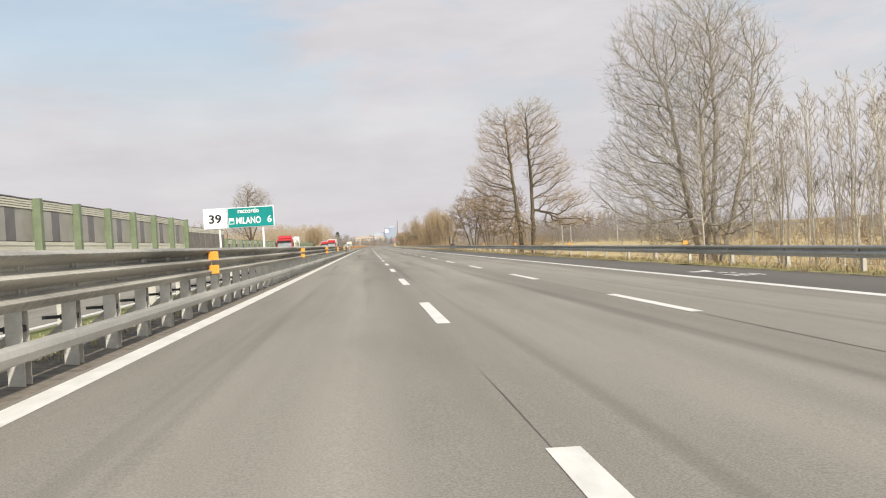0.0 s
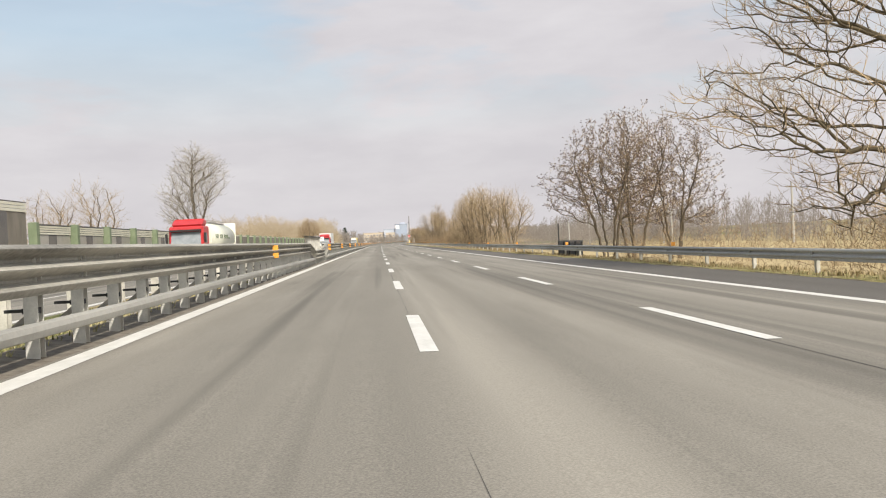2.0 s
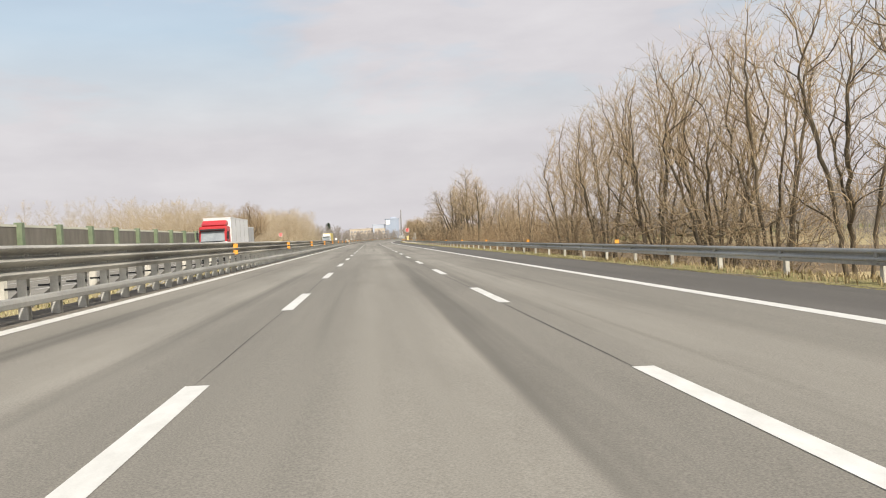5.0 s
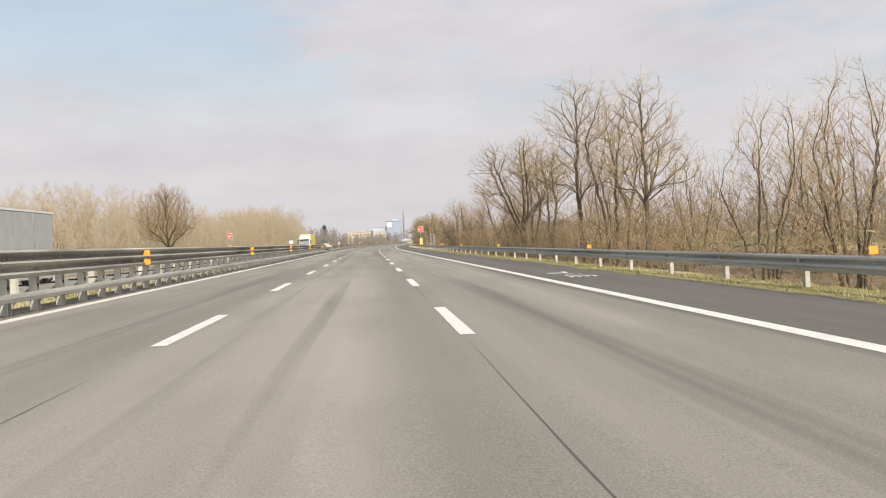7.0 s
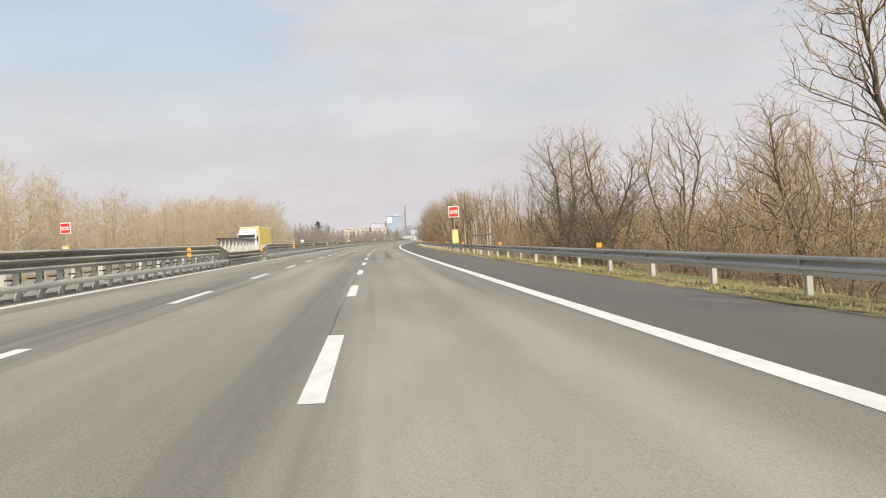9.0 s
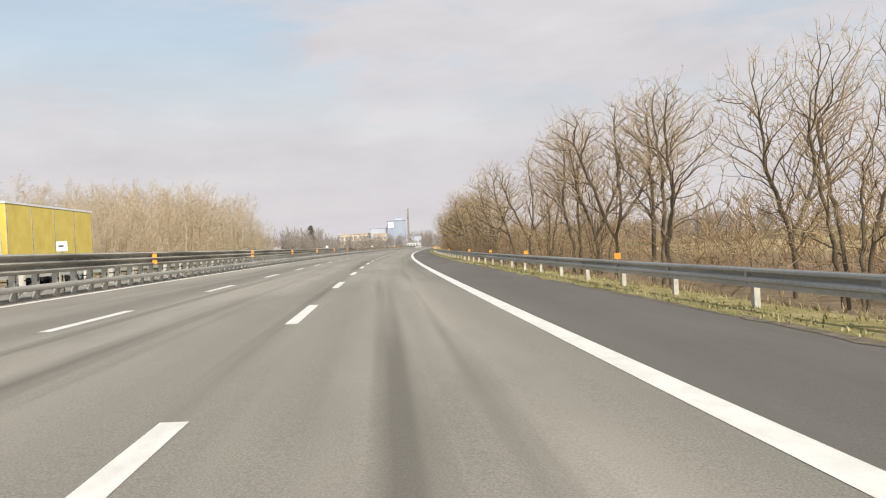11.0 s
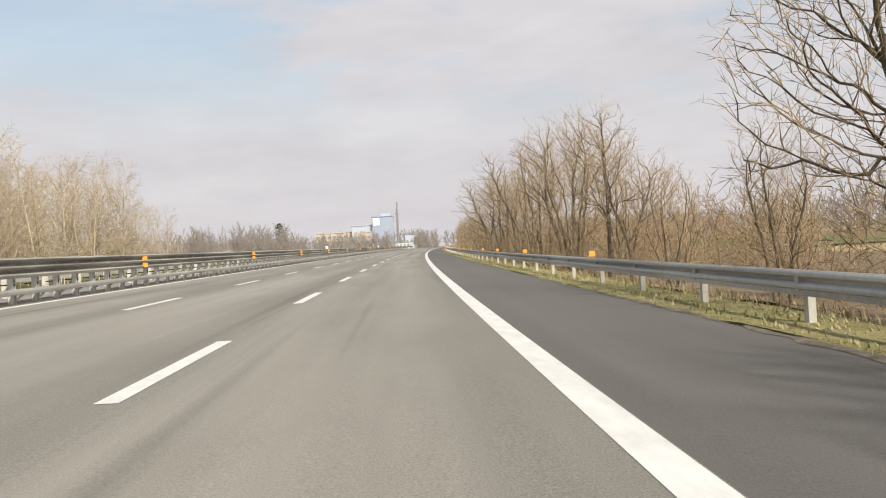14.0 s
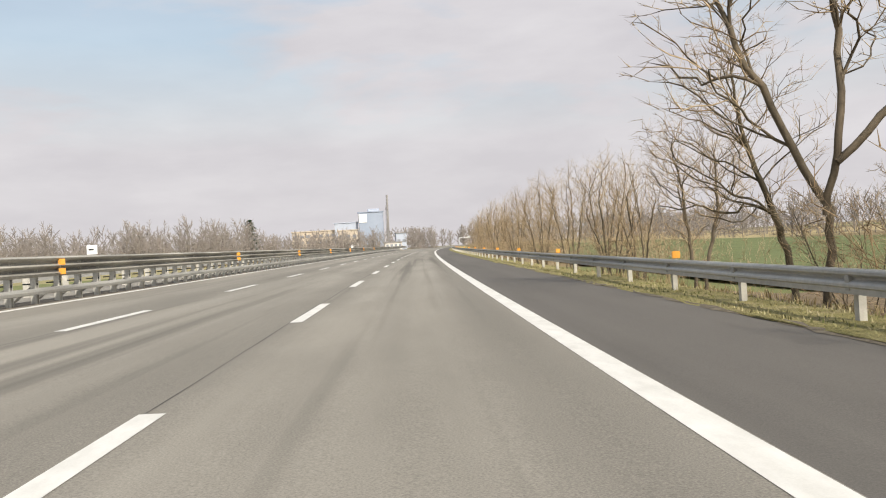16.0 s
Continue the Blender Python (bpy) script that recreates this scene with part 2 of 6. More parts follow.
# ---------------------------------------------------------------- mesh helpers
def mesh_from(name, verts, faces, mat, smooth=False):
    me = bpy.data.meshes.new(name)
    me.from_pydata([tuple(v) for v in verts], [], [tuple(f) for f in faces])
    if mat:
        me.materials.append(mat)
    if smooth:
        me.polygons.foreach_set("use_smooth", [True] * len(me.polygons))
    me.update()
    return me


def hang(name, me, parent=None, m=None, label=""):
    ob = new(name, me)
    if parent is not None:
        ob.parent = parent
    if m is not None:
        ob.matrix_basis = m
    if label:
        ob["label"] = label
    return ob


def part(name, bm, material, parent, label="", m=None):
    me = bpy.data.meshes.new(name)
    bm.to_mesh(me)
    bm.free()
    me.materials.append(material)
    return hang(name, me, parent, m, label)


def box(bm, x0, x1, y0, y1, z0, z1, bevel=0.0, m=None):
    r = bmesh.ops.create_cube(bm, size=1.0)
    vs = r["verts"]
    bmesh.ops.scale(bm, vec=(x1 - x0, y1 - y0, z1 - z0), verts=vs)
    bmesh.ops.translate(bm, vec=((x0 + x1) / 2, (y0 + y1) / 2, (z0 + z1) / 2), verts=vs)
    if bevel:
        es = list({e for v in vs for e in v.link_edges})
        out = bmesh.ops.bevel(bm, geom=es, offset=bevel, segments=1, affect="EDGES")
        vs = list({v for f in out["faces"] for v in f.verts} | {v for v in vs if v.is_valid})
    if m is not None:
        bmesh.ops.transform(bm, matrix=m, verts=vs)
    return vs


def boxed(*b, bevel=0.0):
    bm = bmesh.new()
    for q in b:
        box(bm, *q, bevel=bevel)
    return bm


def tube(bm, p0, p1, r0, r1=None, sides=10):
    p0, p1 = Vector(p0), Vector(p1)
    d = p1 - p0
    m = Matrix.Translation((p0 + p1) / 2) @ d.to_track_quat("Z", "Y").to_matrix().to_4x4()
    bmesh.ops.create_cone(bm, cap_ends=True, segments=sides, radius1=r0, radius2=r0 if r1 is None else r1, depth=d.length, matrix=m)


def thing(name, m, label, category, group="", kind=""):
    ob = new(name)
    ob.matrix_basis = m
    return tagged(ob, label, category, group, kind)


def sweep(profile, s0, s1, step, closed=False, lift=None, base=None):
    """Verts and faces of a profile [(lat, h)] drawn along the road; lift(s) raises or lowers it."""
    n = max(1, int(math.ceil((s1 - s0) / step)))
    k = len(profile)
    verts, faces = [], []
    for i in range(n + 1):
        s = s0 + (s1 - s0) * i / n
        up = lift(s) if lift else 0.0
        for la, h in profile:
            verts.append(at(s, la, h + up, base))
    for i in range(n):
        for j in range(k if closed else k - 1):
            a, b = i * k + j, i * k + (j + 1) % k
            faces.append((a, b, b + k, a + k))
    if closed:
        faces.append(tuple(range(k))[::-1])
        faces.append(tuple(n * k + j for j in range(k)))
    return verts, faces


def join(pieces):
    V, F = [], []
    for v, f in pieces:
        o = len(V)
        V.extend(v)
        F.extend(tuple(i + o for i in q) for q in f)
    return V, F


# ---------------------------------------------------------------- ground
def ground_material():
    w = Mat("fields_and_verges", 0.95, 0.0, 0.1)
    mid, fine = w.noise(0.25, 6.0, 0.65), w.noise(9.0, 4.0, 0.7)
    cells = w.n.new("ShaderNodeTexVoronoi")            # patchwork of fields
    cells.distance = "CHEBYCHEV"
    cells.inputs["Scale"].default_value = 0.0075
    cells.inputs["Randomness"].default_value = 0.8
    w.l.new(w.pos, cells.inputs["Vector"])
    pick = w.n.new("ShaderNodeSeparateColor")
    w.l.new(cells.outputs["Color"], pick.inputs[0])
    dry = w.ramp(mid, (0.3, (0.34, 0.265, 0.14)), (0.7, (0.50, 0.41, 0.24)))
    green = w.ramp(mid, (0.3, (0.11, 0.14, 0.05)), (0.7, (0.19, 0.215, 0.08)))
    brown = w.ramp(mid, (0.3, (0.17, 0.125, 0.075)), (0.7, (0.28, 0.21, 0.125)))
    c = w.mix(w.ramp(pick.outputs[0], (0.56, (0, 0, 0)), (0.58, (1, 1, 1))), dry, green)
    c = w.mix(w.ramp(pick.outputs[1], (0.70, (0, 0, 0)), (0.72, (1, 1, 1))), c, brown)
    c = w.mix(0.25, c, w.ramp(fine, (0.3, (0.10, 0.085, 0.045)), (0.7, (0.42, 0.37, 0.2))))
    w.color(c).bump(fine, 0.8, 0.05)
    return w.m


M_GROUND = ground_material()
lats = [-1500, -700, -400, -200, -120, -60, -40, -24, -19.5, -17.2, -10, -3.2, -2.6, -1.6, -0.9, -0.2, 0.0, 4, 9, 14.0, 14.3, 15.0, 15.6, 16.5, 17.5, 19.5, 22,
        30, 45, 60, 100, 200, 400, 700, 1500]
ss = list(np.arange(-200, 1101, 10.0)) + [1150, 1250, 1400, 1700, 2200, 2900]
gv, gf = [], []
rng = random.Random(4)
for s in ss:
    for la in lats:
        z = ground_z(la)
        if la > 15.2 and la < 60 or la < -20 and la > -60:
            z += rng.uniform(-0.10, 0.10)
        gv.append(at(s, la, 0.0, z))
nl = len(lats)
for i in range(len(ss) - 1):
    for j in range(nl - 1):
        a = i * nl + j
        gf.append((a, a + 1, a + 1 + nl, a + nl))
ground = tagged(new("ground", mesh_from("ground", gv, gf, M_GROUND, True)), "flat winter farmland with dry and green grass", "ground", kind="structure")

# ---------------------------------------------------------------- road, shoulders, markings
S0, S1 = -60.0, 1300.0


def slab(name, a, b, mat, label, skirt=0.3, top=0.0):
    nn = 6
    prof = [(a, -skirt)] + [(a + (b - a) * i / nn, top) for i in range(nn + 1)] + [(b, -skirt)]
    me = mesh_from(name, *sweep(prof, S0, S1, 5.0), mat)
    uv = me.uv_layers.new(name="UVMap")
    rows, steps = len(prof), int(math.ceil((S1 - S0) / 5.0))
    for lo in me.loops:
        i, j = divmod(lo.vertex_index, rows)
        uv.data[lo.index].uv = (prof[j][0], S0 + (S1 - S0) * i / steps)
    return tagged(new(name, me), label, "road", kind="structure")


road = slab("road", -0.22, 11.38, M_ROAD, "worn grey asphalt carriageway with three lanes")
shoulder = slab("hard_shoulder", 11.38, 14.2, M_SHOULDER, "darker asphalt emergency lane beside the carriageway")
opposite = slab("opposite_road", -17.0, -3.0, M_ROAD, "grey asphalt carriageway beyond the median")
gravel_strip = tagged(new("median_strip", mesh_from("median_strip", *sweep([(-0.22, 0.0), (-0.5, 0.02), (-0.95, 0.05), (-1.1, 0.02)], S0, S1, 5.0),
                      simple("median_gravel", (0.10, 0.085, 0.065), (0.26, 0.225, 0.18), 6.0, 0.95, 0, None, 0.8))),
                      "gritty earth strip under the median barrier", "verge", kind="structure")


tagged(new("median_gravel", mesh_from("median_gravel", *sweep([(-1.1, 0.06), (-1.6, 0.085), (-2.3, 0.085), (-2.95, 0.05)], 345.0, 900.0, 5.0, base=0.0),
       simple("grey_median_grit", (0.16, 0.15, 0.13), (0.34, 0.32, 0.28), 5.0, 0.95, 0, None, 0.8))), "grey gritty strip between the two median rails", "verge", kind="structure")


def stripe(name, lat, width, parent, s0=S0, s1=900.0, top=0.004):
    prof = [(lat - width / 2, top), (lat + width / 2, top)]
    return hang(name, mesh_from(name, *sweep(prof, s0, s1, 5.0), M_PAINT), parent)


stripe("edge_line", 0.0, 0.28, road)
stripe("edge_line", 11.22, 0.29, road)
stripe("edge_line", -3.4, 0.25, opposite)
stripe("edge_line", -14.6, 0.25, opposite)
DASH_ME = mesh_from("lane_dash", [(-0.1, 0, 0), (0.1, 0, 0), (0.1, 2.25, 0), (-0.1, 2.25, 0), (0.1, 4.5, 0), (-0.1, 4.5, 0)], [(0, 1, 2, 3), (3, 2, 4, 5)], M_PAINT)


def slope_pose(s, lat, h):
    p = at(s, lat, h)
    return pose(p.x, p.y, p.z, 0, math.degrees(math.atan(FALL)) * (1 if lat > -1.3 else -1), -math.degrees(heading(s)))


for lane in (3.75, 7.5):
    for i in range(-2, 74):
        s = 0.12 + 12 * i
        hang("lane_dash", DASH_ME, road, slope_pose(s, lane, 0.005))
for lane in (-7.1, -10.9):
    for i in range(2, 50):
        hang("lane_dash", DASH_ME, opposite, slope_pose(6 + 12 * i, lane, 0.005))

# dark sealed joints between the lanes, wandering a little beside the dashes
M_SEAL = simple("joint_seal", (0.05, 0.047, 0.042), (0.115, 0.106, 0.093), 1.2, 0.8, 0.0, (1, 0.3, 1))
rj = random.Random(3)
for lane in (3.72, 7.42):
    v, f = [], []
    off, wd = 0.0, 0.03
    for i in range(460):
        s = -40 + 2.0 * i
        off = 0.85 * off + rj.gauss(0, 0.012)
        wd = max(0.0, min(0.024, wd + rj.gauss(-0.0012, 0.009)))
        v += [at(s, lane + off - wd / 2, 0.0025), at(s, lane + off + wd / 2, 0.0025)]
        if i:
            f.append((2 * i - 2, 2 * i - 1, 2 * i + 1, 2 * i))
    hang("sealed_joint", mesh_from("sealed_joint", v, f, M_SEAL), road, None, "dark bitumen-sealed joint")


# grassy verge under the guard rail
def verge_material():
    w = Mat("verge_turf", 0.95, 0.0, 0.1)
    mid, fine = w.noise(1.6, 6.0, 0.7), w.noise(26.0, 4.0, 0.75)
    c = w.ramp(mid, (0.30, (0.16, 0.14, 0.06)), (0.46, (0.31, 0.285, 0.10)), (0.57, (0.40, 0.34, 0.16)), (0.70, (0.52, 0.42, 0.24)))
    c = w.mix(0.5, c, w.ramp(fine, (0.36, (0.055, 0.045, 0.02)), (0.64, (0.50, 0.44, 0.22))))
    w.color(c).bump(fine, 0.9, 0.05)
    return w.m


rj = random.Random(6)
v, f, lv = [], [], (14.12, 14.2, 14.45, 14.9, 15.5, 16.2, 17.0, 17.9)
for i in range(660):
    s = -60 + 2.0 * i
    for j, la in enumerate(lv):
        edge = rj.uniform(-0.10, 0.10) if j < 2 else 0.0
        top = deck(la) - 0.03 if j == 0 else (deck(la) + 0.015 + rj.uniform(0, 0.03) if j < 5 else ground_z(la) + 0.06 + rj.uniform(0, 0.05))
        v.append(at(s, la + edge, 0.0, top))
    if i:
        for j in range(len(lv) - 1):
            a = (i - 1) * len(lv) + j
            f.append((a, a + 1, a + 1 + len(lv), a + len(lv)))
tagged(new("verge", mesh_from("verge", v, f, verge_material(), True)), "short yellowish grass verge beside the hard shoulder", "verge", kind="structure")

# fields beside the motorway, each its own sheet just above the ground
def field(name, label, s0, s1, a0, a1, tones, seed):
    w = Mat(name, 0.95, 0.0, 0.1)
    mid, fine = w.noise(0.18, 5.0, 0.6), w.noise(7.0, 4.0, 0.7)
    c = w.ramp(mid, (0.32, tones[0]), (0.68, tones[1]))
    w.color(w.mix(0.4, c, w.ramp(fine, (0.3, tones[2]), (0.7, tones[1])))).bump(fine, 0.9, 0.06)
    rj, v, f = random.Random(seed), [], []
    ls = [a0, a0 + (a1 - a0) * 0.08, a0 + (a1 - a0) * 0.25, a0 + (a1 - a0) * 0.55, a1]
    n = int((s1 - s0) / 8)
    for i in range(n + 1):
        for la in ls:
            v.append(at(s0 + (s1 - s0) * i / n, la, 0.14 + rj.uniform(0, 0.06), ground_z(la)))
        if i:
            for j in range(4):
                a = (i - 1) * 5 + j
                f.append((a, a + 1, a + 6, a + 5))
    return tagged(new(name, mesh_from(name, v, f, w.m, True)), label, "field", kind="structure")


field("straw_field", "pale dry straw-coloured winter field beside the motorway", 20, 222, 18.2, 62, ((0.40, 0.31, 0.16), (0.60, 0.49, 0.29), (0.22, 0.165, 0.08)), 31)
field("green_field", "flat green winter wheat field beyond the roadside trees", 628, 1000, 23, 84, ((0.115, 0.135, 0.058), (0.20, 0.225, 0.10), (0.07, 0.085, 0.04)), 32)

# crumbled dark earth along the edge of the asphalt
v, f = [], []
rj = random.Random(9)
for i in range(2640):
    s = -60 + 0.5 * i
    a, b = 14.12 + rj.gauss(0, 0.05), 14.24 + rj.gauss(0, 0.10)
    b = max(b, a + 0.05)
    v += [at(s, a, 0.006), at(s, (a + b) / 2, 0.018 + rj.uniform(0, 0.012)), at(s, b, 0.024)]
    if i:
        k = 3 * i
        f += [(k - 3, k - 2, k + 1, k), (k - 2, k - 1, k + 2, k + 1)]
tagged(new("verge_edge", mesh_from("verge_edge", v, f, simple("dark_edge_earth", (0.075, 0.062, 0.045), (0.22, 0.185, 0.13), 5.0, 0.95, 0, None, 0.8), True)),
       "crumbling dark earth edge of the hard shoulder", "verge", kind="structure")

# white arrow-and-letter blocks worn on the hard shoulder
for s in (21.3, 290.4, 528.6):
    bm = bmesh.new()
    for i in range(4):
        x = 0.70 + 0.24 * i
        vs = [bm.verts.new(v) for v in ((x, 0.0, 0), (x + 0.11, 0.0, 0), (x + 0.17, 0.55, 0), (x + 0.13, 1.05, 0), (x + 0.02, 1.05, 0), (x + 0.06, 0.55, 0))]
        bm.faces.new(vs)
    for x, y, w, l in ((0.98, 1.7, 0.12, 0.35), (1.18, 1.75, 0.10, 0.5), (1.36, 1.7, 0.12, 0.3)):
        bm.faces.new([bm.verts.new(v) for v in ((x, y, 0), (x + w, y, 0), (x + w, y + l, 0), (x, y + l, 0))])
    bm.faces.new([bm.verts.new(v) for v in ((0.66, 2.9, 0), (1.30, 2.8, 0), (1.34, 3.25, 0), (0.66, 3.4, 0))])
    bm.faces.new([bm.verts.new(v) for v in ((1.22, 3.25, 0), (1.36, 3.25, 0), (1.48, 4.1, 0), (1.30, 4.1, 0))])
    part("worn_marking", bm, M_PAINT, shoulder, "worn white painted signs", slope_pose(s, 11.5, 0.004))

# ---------------------------------------------------------------- median barrier
DIPS = ((120.6, 124.2, 132.3, 135.8), (389.0, 392.0, 405.5, 409.5))     # where the rail bends down to the removable section


def dip(s):
    for a, b, c, d in DIPS:
        if a <= s <= d:
            return -0.40 * min(1.0, (s - a) / (b - a), (d - s) / (d - c))
    return 0.0


def in_dip(s):
    return any(a + 2.4 <= s <= d - 0.6 for a, b, c, d in DIPS)


def wave(face, top, bottom, depth, n, out, thick=0.004):
    """Profile of a corrugated beam: n waves between top and bottom, its face towards +lat (out=1) or -lat (out=-1)."""
    pts = []
    H = (top - bottom) / n
    for i in range(n):
        t = top - i * H
        for f, d in ((0.0, 0.30), (0.10, 0.12), (0.22, 0.0), (0.42, 0.0), (0.54, 0.30), (0.66, 0.85), (0.84, 1.0)):
            if i == n - 1 and f > 0.6:
                continue
            pts.append((face - out * depth * d, t - f * H))
    pts.append((face - out * depth * 0.30, bottom))
    return pts


def long_part(name, parent, prof, s0, s1, mat, step=2.0, closed=False, lift=None, label=""):
    return hang(name, mesh_from(name, *sweep(prof, s0, s1, step, closed, lift), mat), parent, None, label)


median = tagged(new("median_barrier"), "galvanised steel motorway barrier with double wave rail and lower tube rail", "crash barrier", kind="structure")
# ledges that lean out and faces that lean under, in turn
TOP = [(-0.44, 1.225), (-0.40, 1.242), (-0.375, 1.240), (-0.280, 1.210), (-0.262, 1.196), (-0.270, 1.180), (-0.425, 1.085), (-0.432, 1.055), (-0.280, 1.006), (-0.258, 0.990),
       (-0.268, 0.974), (-0.425, 0.880), (-0.432, 0.850), (-0.280, 0.800), (-0.258, 0.784), (-0.268, 0.766), (-0.345, 0.700)]
TUBE = [(-0.30, 0.42), (-0.255, 0.40), (-0.235, 0.345), (-0.255, 0.275), (-0.30, 0.255), (-0.38, 0.26), (-0.38, 0.415)]
BACKRAIL = wave(-2.42, 1.05, 0.55, 0.08, 2, -1)
edges = [-40.0]
while edges[-1] < 880:
    edges.append(edges[-1] + 11.2)
for a, b in zip(edges[:-1], edges[1:]):
    long_part("rail_beam", median, TOP, a, b, M_ZINC_DARK, 0.7 if any(d[0] - 12 < a < d[3] + 1 for d in DIPS) else 2.8, False, dip)
    long_part("rear_beam", median, BACKRAIL, a, b, M_ZINC_PALE, 5.6)
    if not (in_dip(a) or in_dip(b)) and not any(a < d[0] and b > d[3] for d in DIPS):
        long_part("tube_rail", median, TUBE, a, b, M_ZINC, 2.8, True)
    else:
        d = [q for q in DIPS if a < q[3] and b > q[0]][0]
        if a < d[0] + 2.4:
            long_part("tube_rail", median, TUBE, a + 0.004, min(b, d[0] + 2.4), M_ZINC, 1.4, True)
        if b > d[3] - 0.6:
            long_part("tube_rail", median, TUBE, max(a, d[3] - 0.6), b - 0.004, M_ZINC, 1.4, True)


def post_mesh(name, height, w=0.11, d=0.14, t=0.012, mat=None):
    """Rolled steel post of C section, open to the rear, with a sloping foot web."""
    bm = bmesh.new()
    box(bm, -w / 2, w / 2, -d / 2, -d / 2 + t, -0.5, height)
    box(bm, -w / 2, -w / 2 + t, -d / 2 + t, d / 2, -0.5, height)
    box(bm, -w / 2 + t, w / 2, d / 2 - t, d / 2, -0.5, height)
    me = bpy.data.meshes.new(name)
    bm.to_mesh(me)
    bm.free()
    me.materials.append(mat)
    return me


MEDIAN_POST = post_mesh("barrier_post", 1.16, 0.15, 0.16, 0.014, M_ZINC_POST)
LOW_POST = post_mesh("barrier_post_low", 0.72, 0.12, 0.16, 0.014, M_ZINC_POST)
bm = bmesh.new()
box(bm, -0.10, 0.06, -0.06, 0.06, 0.50, 0.56)
box(bm, -0.30, -0.06, -0.03, 0.03, 0.515, 0.55)
box(bm, 0.05, 0.20, -0.05, 0.05, 0.30, 0.38)
BRACKET = bpy.data.meshes.new("bracket")
bm.to_mesh(BRACKET)
bm.free()
BRACKET.materials.append(M_BLACK)
bm = bmesh.new()
vs = [bm.verts.new(v) for v in ((-0.07, -0.01, 0.5), (-0.07, 0.01, 0.5), (-0.62, 0.01, 0.06), (-0.62, -0.01, 0.06), (-0.07, -0.01, 0.42), (-0.07, 0.01, 0.42), (-0.55, 0.01, 0.04), (-0.55, -0.01, 0.04))]
for f in ((0, 1, 2, 3), (7, 6, 5, 4), (0, 3, 7, 4), (1, 5, 6, 2), (3, 2, 6, 7), (0, 4, 5, 1)):
    bm.faces.new([vs[i] for i in f])
STRUT = bpy.data.meshes.new("rear_strut")
bm.to_mesh(STRUT)
bm.free()
STRUT.materials.append(M_ZINC_DARK)


def baked(me, poses, name, parent, mat, label=""):
    """Many copies of one small mesh joined into a single object."""
    v0 = np.array([v.co for v in me.vertices])
    f0 = [tuple(p.vertices) for p in me.polygons]
    V, F = [], []
    for m in poses:
        a = np.array(m)
        o = len(V)
        V.extend((v0 @ a[:3, :3].T + a[:3, 3]).tolist())
        F.extend(tuple(i + o for i in f) for f in f0)
    ob = hang(name, mesh_from(name, V, F, mat), parent, None, label)
    ob["kind"] = "stuff"
    return ob


rest, rest_br, rest_st, k = [], [], [], 0
for i in range(-20, 610):
    s = 30.73 + 1.42 * i
    if s > 860:
        break
    dipped = any(a + 1.5 < s < d - 1.0 for a, b, c, d in DIPS)
    m = stand(s, -0.47)
    if 4 < s < 240 or 500 < s < 690:
        if k < 300:
            hang("post", LOW_POST if dipped else MEDIAN_POST, median, m)
            k += 1
        else:
            rest.append(m)
    else:
        rest.append(m)
    if not dipped:
        rest_br.append(m)
        rest_st.append(m)
baked(MEDIAN_POST, rest, "more_posts", median, M_ZINC_POST)
baked(BRACKET, rest_br, "spacer_brackets", median, M_BLACK, "black spacer brackets behind the rail")
baked(STRUT, rest_st, "rear_struts", median, M_ZINC_DARK)
baked(MEDIAN_POST, [stand(31.4 + 2.84 * i, -2.28, -0.06) for i in range(-20, 290)], "rear_posts", median, M_ZINC_POST)


def median_reflector(s):
    r = thing("barrier_reflector", stand(s, -0.30, 0.95), "pair of stacked orange reflectors on the median barrier rail", "reflector", "median reflectors")
    for z in (-0.13, 0.13):
        bm = bmesh.new()
        box(bm, -0.02, 0.035, -0.012, 0.012, z - 0.085, z + 0.085, 0.006)
        box(bm, 0.005, 0.17, -0.014, 0.014, z - 0.085, z + 0.085, 0.008)
        part("reflector_plate", bm, M_ORANGE, r)
    part("holder", boxed((-0.06, 0.03, 0.014, 0.03, -0.24, 0.24)), M_ZINC_DARK, r, "zinc holder strip")
    return r


ref_s = np.interp(np.arange(0, 34), [0, 1, 2, 3, 4, 5, 6, 12, 13, 14, 15, 16, 20, 21, 22, 26, 27, 28, 33],
                  [16.6, 38.8, 61.0, 82.5, 104.6, 136.7, 157.7, 291.3, 313.6, 336.8, 359.0, 381.0, 477.8, 499.8, 522.0, 611.4, 634.0, 656.8, 770.0])
for s in ref_s:
    median_reflector(float(s))

